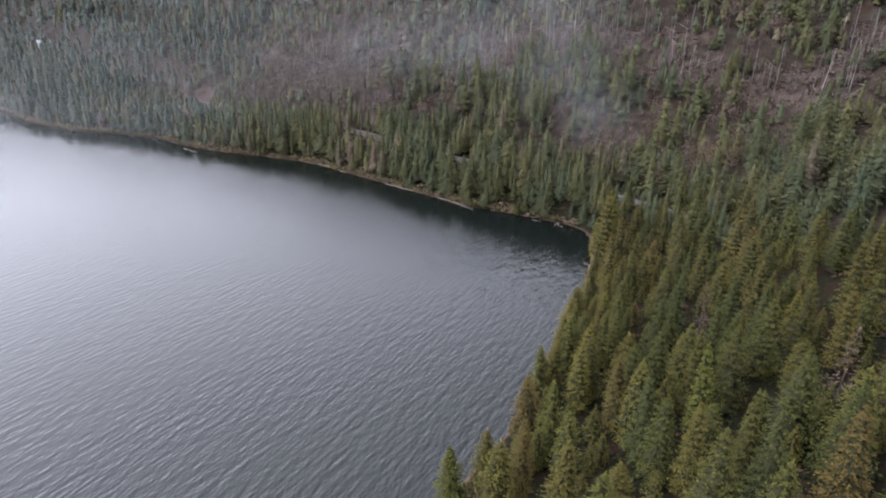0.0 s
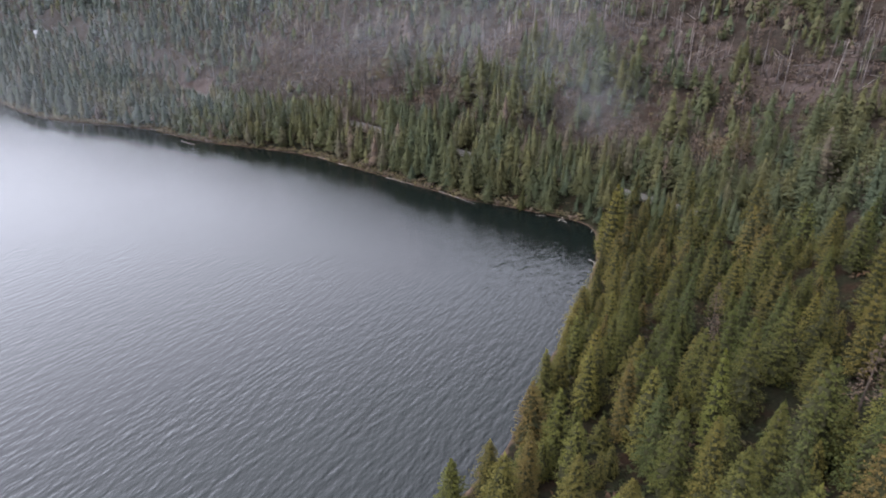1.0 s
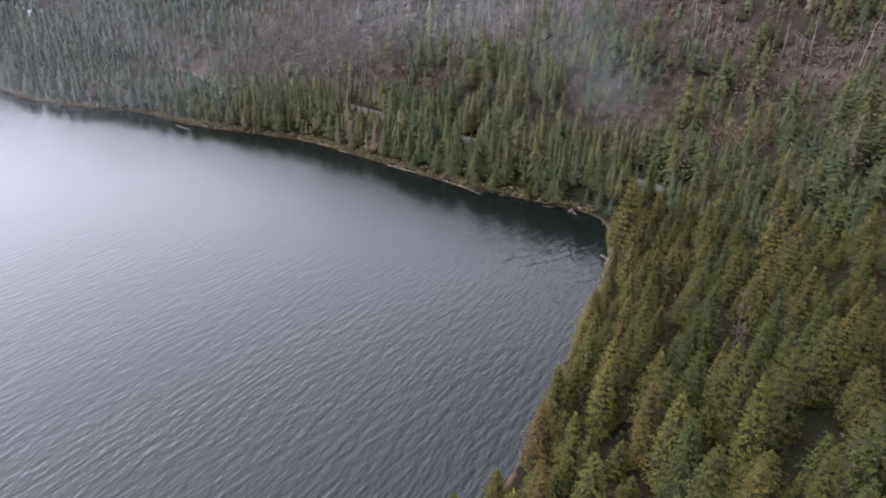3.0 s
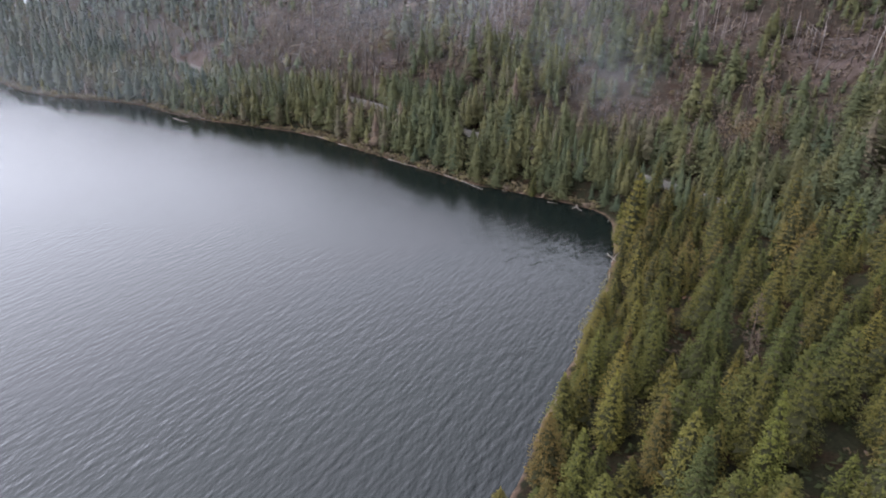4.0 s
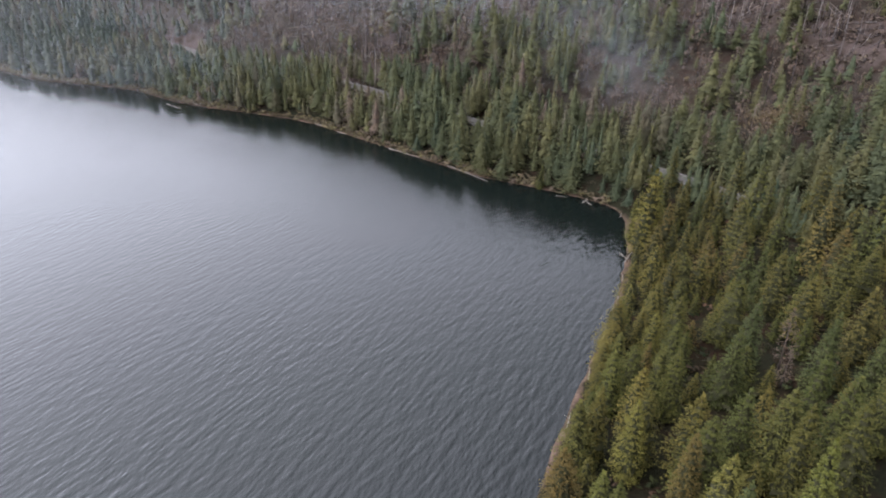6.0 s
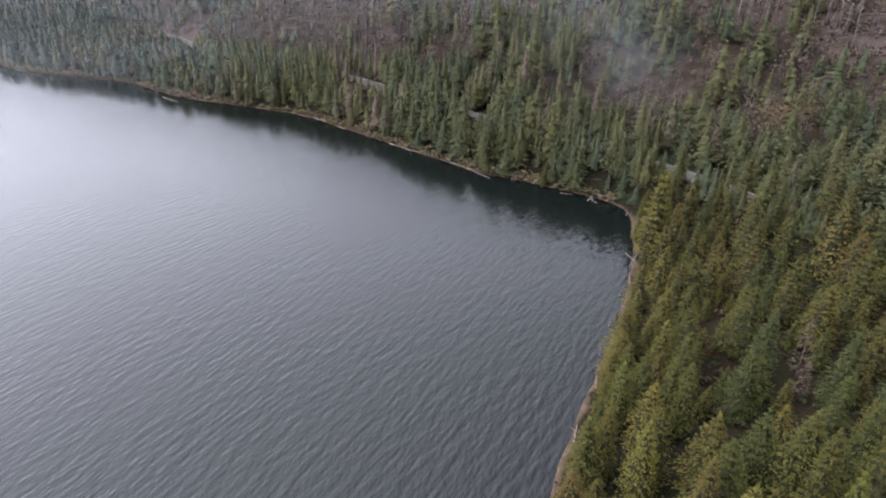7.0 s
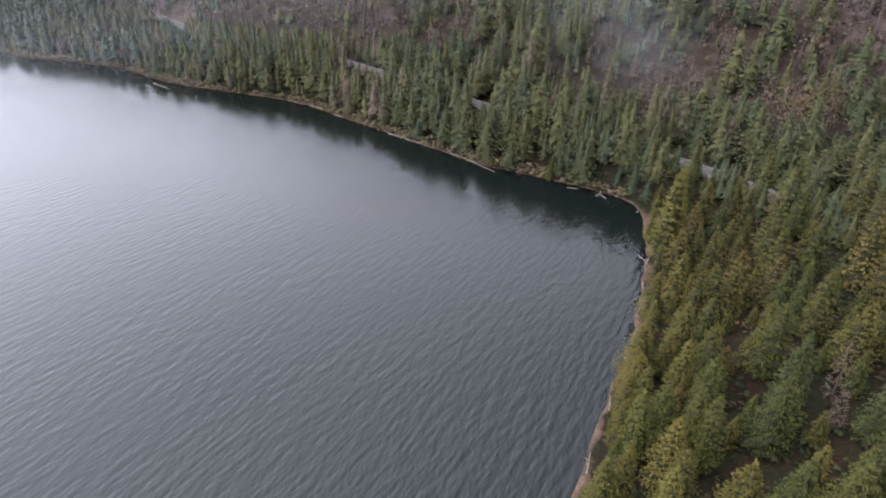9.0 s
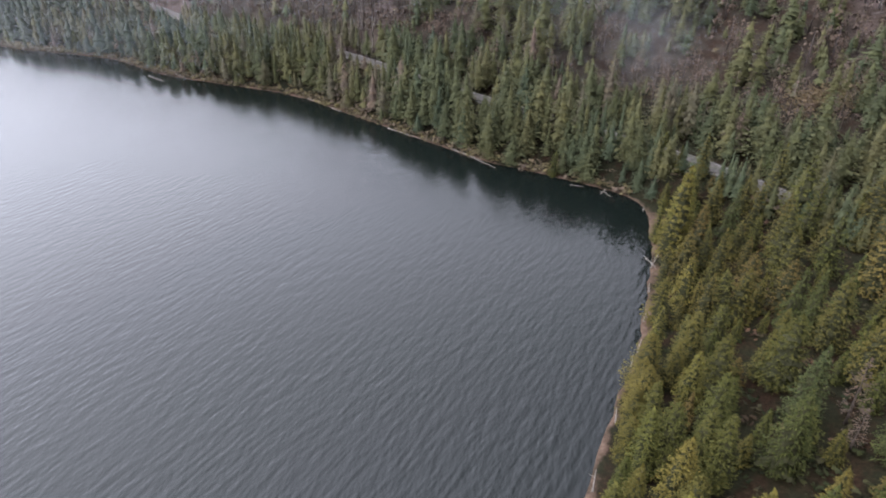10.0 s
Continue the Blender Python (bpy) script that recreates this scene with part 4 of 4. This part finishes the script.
for i in range(6):
    g = np.random.default_rng(700 + i)
    h = 17.0
    v, f, bend = stem(g, h, 0.24, 0.07, 4, 0.06, 5)
    SNAGS.append(((v, f), limbs(g, h, 0.3, 13, 1.9, 0.055, bend)))
snag_things = []
for i, (a, b) in enumerate(SNAGS):
    root = new("dead_tree")
    tagged(root, "bare grey dead tree trunk standing on the burnt slope", "dead tree", "dead trees on the burnt slope")
    part("trunk", mesh_from("trunk", *a, M_snag, True, np.full(len(a[0]), i / 5)), root)
    tagged(part("branches", mesh_from("branches", *b, M_snag, False, np.full(len(b[0]), i / 5)), root), kind="stuff")
    snag_things.append([root, 17.0, False])
THIN = []
for i in range(5):
    g = np.random.default_rng(760 + i)
    v, f, bend = stem(g, 17.0, 0.22, 0.08, 3, 0.06, 3)
    THIN.append(((v, f), limbs(g, 17.0, 0.35, 4, 1.9, 0.08, bend)))
sg = np.random.default_rng(17)
snag_places.sort(key=lambda p: p[0] ** 2 + (p[1] - 25) ** 2)
deadwood = Pile()
for i, (x, y, z) in enumerate(snag_places):
    h = sg.uniform(9, 24) if sg.random() < 0.66 else sg.uniform(3, 9)
    if i < 220:
        plant(snag_things, x, y, h, sg, 0.07)
    for q in range(1 if i < 220 else 0, sg.integers(3, 7)):
        (v, f), (lv, lf) = THIN[sg.integers(5)]
        ox, oy, turn, s = x + q * sg.uniform(-2.5, 2.5), y + q * sg.uniform(-2.5, 2.5), sg.uniform(0, 6.28), h / 17 * (1 - 0.25 * q)
        tone = sg.uniform(0, 1) ** 0.6
        deadwood.add(v, f, ox, oy, z - 0.4, turn, s, 1.0, tone)
        deadwood.add(lv, lf, ox, oy, z - 0.4, turn, s, 1.0, tone)
# fallen trunks between them
fallen = Pile()
for x, y, z in snag_places[:1800]:
    for q in range(sg.integers(2, 5)):
        v, f = THIN[sg.integers(5)][0]
        L = sg.uniform(3, 11)
        ox, oy, a = x + sg.uniform(-4, 4), y + sg.uniform(-4, 4), sg.uniform(0, 3.14)
        z0, z1 = float(ground_height(ox, oy)), float(ground_height(ox + L * math.cos(a), oy + L * math.sin(a)))
        w = np.column_stack([v[:, 2] * L / 17, v[:, 0], v[:, 1] + 0.35 + v[:, 2] / 17 * (z1 - z0)])
        fallen.add(w, f, ox, oy, z0, a, 1.0, 1.0, sg.uniform(0.3, 1))
fallen.build("fallen_trunks", M_snag, "pale grey fallen trunks lying on the burnt slope", "fallen trunks")
deadwood.build("distant_dead_trees", M_snag, "bare grey dead trunks on the upper slope", "dead trees")

# low bare brush on the slope and along the bank
BRUSH = []
for i in range(5):
    g = np.random.default_rng(800 + i)
    n = 7
    c = np.column_stack([g.normal(0, 0.75, n), g.normal(0, 0.75, n), g.uniform(0.2, 1.7, n)])
    BRUSH.append(tufts(c, np.column_stack([g.normal(0, 0.8, n), g.normal(0, 0.8, n), np.ones(n)]), g.uniform(0.45, 0.9, n), 4, g))
brush = Pile()
bx, by, bg = scatter(-420, 300, 60, 720, 4.2, 61)
bd = shore_distance(bx, by)
ok = ((bank(bx, by) < 0.5) | (bg.random(len(bx)) < 0.2)) & (bd > 0.4) & (bd < 260) & (road_distance(bx, by)[0] > 6) & (np.abs(np.degrees(np.arctan2(bx, by + 5)) + 2) < 48)
bx, by, bd = bx[ok], by[ok], bd[ok]
bz, bb = ground_height(bx, by), burnt(bx, by)
for x, y, z, d, b in zip(bx, by, bz, bd, bb):
    if z < 0.2:
        continue
    bank = d < 7 and y > 235
    if bg.random() > (0.95 if bank else (0.06 if y > 235 else 0.015) + 0.9 * b):
        continue
    s = bg.uniform(0.7, 1.5)
    brush.add(*BRUSH[bg.integers(5)], x, y, z, bg.uniform(0, 6.28), s * (1.1 if not bank else 0.9), s * 1.3, bg.uniform(0.6, 1.0) if bank else bg.uniform(0, 0.75))
# low dark growth between the near trees
low_growth = Pile()
lx, ly, lg = scatter(0, 112, 60, 236, 2.6, 67)
ok = (shore_distance(lx, ly) > 3) & (road_distance(lx, ly)[0] > 6) & near_part(lx, ly) & in_reach(lx, ly) & (lg.random(len(lx)) < 0.6)
for x, y, z in zip(lx[ok], ly[ok], ground_height(lx[ok], ly[ok])):
    s = lg.uniform(0.5, 1.25)
    low_growth.add(*BRUSH[lg.integers(5)], x, y, z, lg.uniform(0, 6.28), s * 0.8, s, lg.random())
low_growth.build("undergrowth", M_under, "dark green and brown low growth under the firs", "undergrowth")
SL = along([(*q, 0) for q in SHORE[5:24]], 1.5)
for (x, y, _), (tx, ty) in zip(*SL):
    for _ in range(3):
        o, s = bg.uniform(-0.2, 3.6), bg.uniform(0.55, 1.25)
        px, py = x - ty * o, y + tx * o
        if ground_height(px, py) > 0.05:
            brush.add(*BRUSH[bg.integers(5)], px, py, float(ground_height(px, py)), bg.uniform(0, 6.28), s, s * 1.25, bg.uniform(0.55, 1.0))
for (x, y, z), (nx_, ny_) in zip(RQ, RN):
    for _ in range(4):
        o, s = bg.uniform(-9.0, -5.6), bg.uniform(0.8, 1.7)
        px, py = x + nx_ * o + bg.uniform(-1, 1), y + ny_ * o + bg.uniform(-1, 1)
        if -300 < x < 130 and y > 150 and bg.random() < (0.7 if not any(a - 3 < x < b + 3 for a, b in WINDOWS) else 0.12):
            brush.add(*BRUSH[bg.integers(5)], px, py, float(ground_height(px, py)), bg.uniform(0, 6.28), s, s * 1.2, bg.uniform(0, 1))
brush.build("brush", M_shrub, "bare reddish-brown brush and dry reed on the slope and bank", "brush")

# ---- thin mist over the far slope ----
def mist_specks(name, label, places, sizes, material):
    """Countless tiny flecks that hang in the air, each a triangle turned at random."""
    n = len(places)
    g = np.random.default_rng(n)
    a, b = g.normal(0, 1, (n, 3)), g.normal(0, 1, (n, 3))
    a /= np.linalg.norm(a, axis=1, keepdims=True)
    b = np.cross(a, b)
    b /= np.linalg.norm(b, axis=1, keepdims=True)
    s = sizes[:, None]
    v = np.stack([places + a * s * 0.6, places - a * s * 0.3 + b * s * 0.5, places - a * s * 0.3 - b * s * 0.5], 1).reshape(-1, 3)
    return tagged(new(name, mesh_from(name, v, np.arange(3 * n).reshape(-1, 3), material)), label, "mist", kind="stuff")


mg = np.random.default_rng(57)
n = 820000
ang, far = np.radians(mg.uniform(-41, 22, n)), 360 * (1250 / 360) ** mg.random(n)
mx, my = far * np.sin(ang), far * np.cos(ang)
md = shore_distance(mx, my)
ok = (md > np.where(mx < 40, -75, -8)) & (md < 340) & (mg.random(n) < (0.6 + 0.25 * step(-40, 60, -mx) - 0.35 * step(230, 420, -mx)) * (1 - 0.75 * step(60, 200, mx)) * (0.5 + 0.5 * fbm(mx, my, 160, 19)))
mx, my, md, far = mx[ok], my[ok], md[ok], far[ok]
mist_specks("haze", "faint grey haze in front of the far woods", np.column_stack([mx, my, np.maximum(ground_height(mx, my), 0) + np.where(md > 0, 10, 3) + mg.random(len(mx)) * (28 + 0.13 * np.maximum(md, 0))]), far * mg.uniform(0.0009, 0.0017, len(mx)), M_haze)
puffs = []
for cx, cy, up, ax, ay, az, n in ((88, 304, 12, 13, 16, 6, 5500), (77, 330, 14, 17, 18, 7, 7500), (76, 366, 17, 22, 24, 8, 13000), (50, 405, 18, 36, 24, 8, 17000), (0, 450, 18, 50, 24, 8, 20000), (55, 445, 22, 42, 24, 9, 16000), (108, 418, 22, 22, 20, 8, 8000)):
    px, py = cx + ax * mg.normal(0, 1, 3 * n), cy + ay * mg.normal(0, 1, 3 * n)
    keep_p = mg.random(3 * n) < step(0.1, 0.8, fbm(px, py, 34, 29))
    px, py = px[keep_p], py[keep_p]
    puffs.append(np.column_stack([px, py, ground_height(px, py) + np.maximum(up + az * mg.normal(0, 1, len(px)), 4)]))
puffs = np.concatenate(puffs)
mist_specks("mist", "thin wisp of white mist drifting over the slope", puffs, mg.uniform(0.3, 0.5, len(puffs)), M_mist)

# ---- driftwood along the water ----
def log_thing(x0, y0, x1, y1, radius, z, label, twigs=0, seed=0, rise=0.0):
    """A bleached log that lies from one place to the other."""
    g = np.random.default_rng(900 + seed)
    length = math.hypot(x1 - x0, y1 - y0)
    v, f, bend = stem(g, length, radius, radius * 0.5, 8, 0.03, 7, 0.0)
    root = new("driftwood_log")
    root.matrix_basis = Matrix.Translation((x0, y0, z)) @ Matrix.Rotation(math.atan2(y1 - y0, x1 - x0), 4, "Z") @ Matrix.Rotation(radians(90 - rise), 4, "Y")
    part("trunk", mesh_from("trunk", v, f, M_drift, True), root)
    if twigs:
        bv, bf = limbs(g, length, 0.1, twigs, 2.4, 0.09, bend)
        tagged(part("branches", mesh_from("branches", bv, bf, M_drift), root), kind="stuff")
    return tagged(root, label, "log", "driftwood logs along the shore")


LYING = "bleached driftwood log lying on the lake shore"
AFLOAT = "bleached fallen trunk lying half in the water"
for i, (x0, y0, x1, y1, r, twigs, label) in enumerate([
        (11.7, 275.5, 19.9, 266.6, 0.38, 2, LYING),
        (18.8, 267.9, 26.6, 257.2, 0.3, 3, AFLOAT),
        (-13.4, 298.1, -4.2, 290.5, 0.34, 0, LYING),
        (-6.5, 291.5, 0.2, 286.0, 0.3, 4, AFLOAT),
        (59.0, 236.9, 61.5, 240.1, 0.26, 8, AFLOAT),
        (61.8, 235.0, 60.4, 238.7, 0.22, 6, AFLOAT),
        (50.7, 243.8, 54.7, 242.5, 0.2, 0, AFLOAT),
        (69.1, 224.6, 70.5, 227.6, 0.22, 0, LYING),
        (61.0, 191.6, 65.2, 198.1, 0.3, 9, LYING),
        (62.2, 191.9, 60.9, 197.3, 0.24, 6, LYING),
        (57.0, 180.5, 58.2, 184.0, 0.28, 0, LYING),
        (52.0, 168.8, 53.8, 172.3, 0.28, 3, LYING),
        (47.4, 158.0, 49.5, 162.1, 0.27, 0, LYING),
        (44.7, 153.5, 46.2, 157.2, 0.26, 0, LYING),
        (37.2, 137.8, 38.4, 141.5, 0.28, 0, LYING),
        (29.5, 123.1, 31.3, 127.6, 0.24, 2, LYING),
        (-138.8, 373.3, -127.8, 364.1, 0.4, 3, AFLOAT),
        (-124.9, 374.3, -119.2, 369.1, 0.36, 5, LYING),
        (-39.6, 323.9, -34.9, 318.9, 0.34, 3, LYING),
        (-52.4, 337.2, -45.5, 331.6, 0.34, 2, LYING)]):
    zz = max(0.12, float(ground_height(x0, y0)) + r * 0.5)
    log_thing(x0, y0, x1, y1, r * 0.55, zz, label, twigs, i)


# ---- houses far along the lake ----
def box(bm, x0, x1, y0, y1, z0, z1):
    vs = [bm.verts.new(p) for p in ((x0, y0, z0), (x1, y0, z0), (x1, y1, z0), (x0, y1, z0), (x0, y0, z1), (x1, y0, z1), (x1, y1, z1), (x0, y1, z1))]
    for q in ((3, 2, 1, 0), (4, 5, 6, 7), (0, 1, 5, 4), (1, 2, 6, 5), (2, 3, 7, 6), (3, 0, 4, 7)):
        bm.faces.new([vs[i] for i in q])


def house(x, y, turn, w, d, h):
    z = float(ground_height(x, y))
    root = new("house")
    root.matrix_basis = Matrix.Translation((x, y, z)) @ Matrix.Rotation(turn, 4, "Z")
    bm = bmesh.new()
    box(bm, -w / 2, w / 2, -d / 2, d / 2, -4, h)
    part("wall", bm_mesh("wall", bm, M_siding), root)
    bm = bmesh.new()
    e = 0.7
    ridge = h + 0.35 * d
    rows = [[bm.verts.new((sx * (w / 2 + e), sy, sz)) for sy, sz in ((-d / 2 - e, h - 0.2), (0, ridge), (d / 2 + e, h - 0.2), (d / 2 + e, h - 0.45), (0, ridge - 0.3), (-d / 2 - e, h - 0.45))] for sx in (-1, 1)]
    for i in range(6):
        bm.faces.new((rows[0][i], rows[0][(i + 1) % 6], rows[1][(i + 1) % 6], rows[1][i]))
    bm.faces.new(rows[0][::-1])
    bm.faces.new(rows[1])
    part("roof", bm_mesh("roof", bm, M_roof), root, "pale grey metal gable roof")
    for k in range(4):
        bm = bmesh.new()
        cx = -w / 2 + w * (k + 0.5) / 4
        box(bm, cx - 0.8, cx + 0.8, -d / 2 - 0.06, -d / 2 - 0.003, h - 2.2, h - 0.8)
        part("window", bm_mesh("window", bm, M_dark), root)
    return tagged(root, "white house with a pale metal roof in a clearing", "house", "houses on the far hillside")


house(-366, 655, radians(35), 10, 7, 4)
house(-397, 684, radians(20), 6, 5, 3)
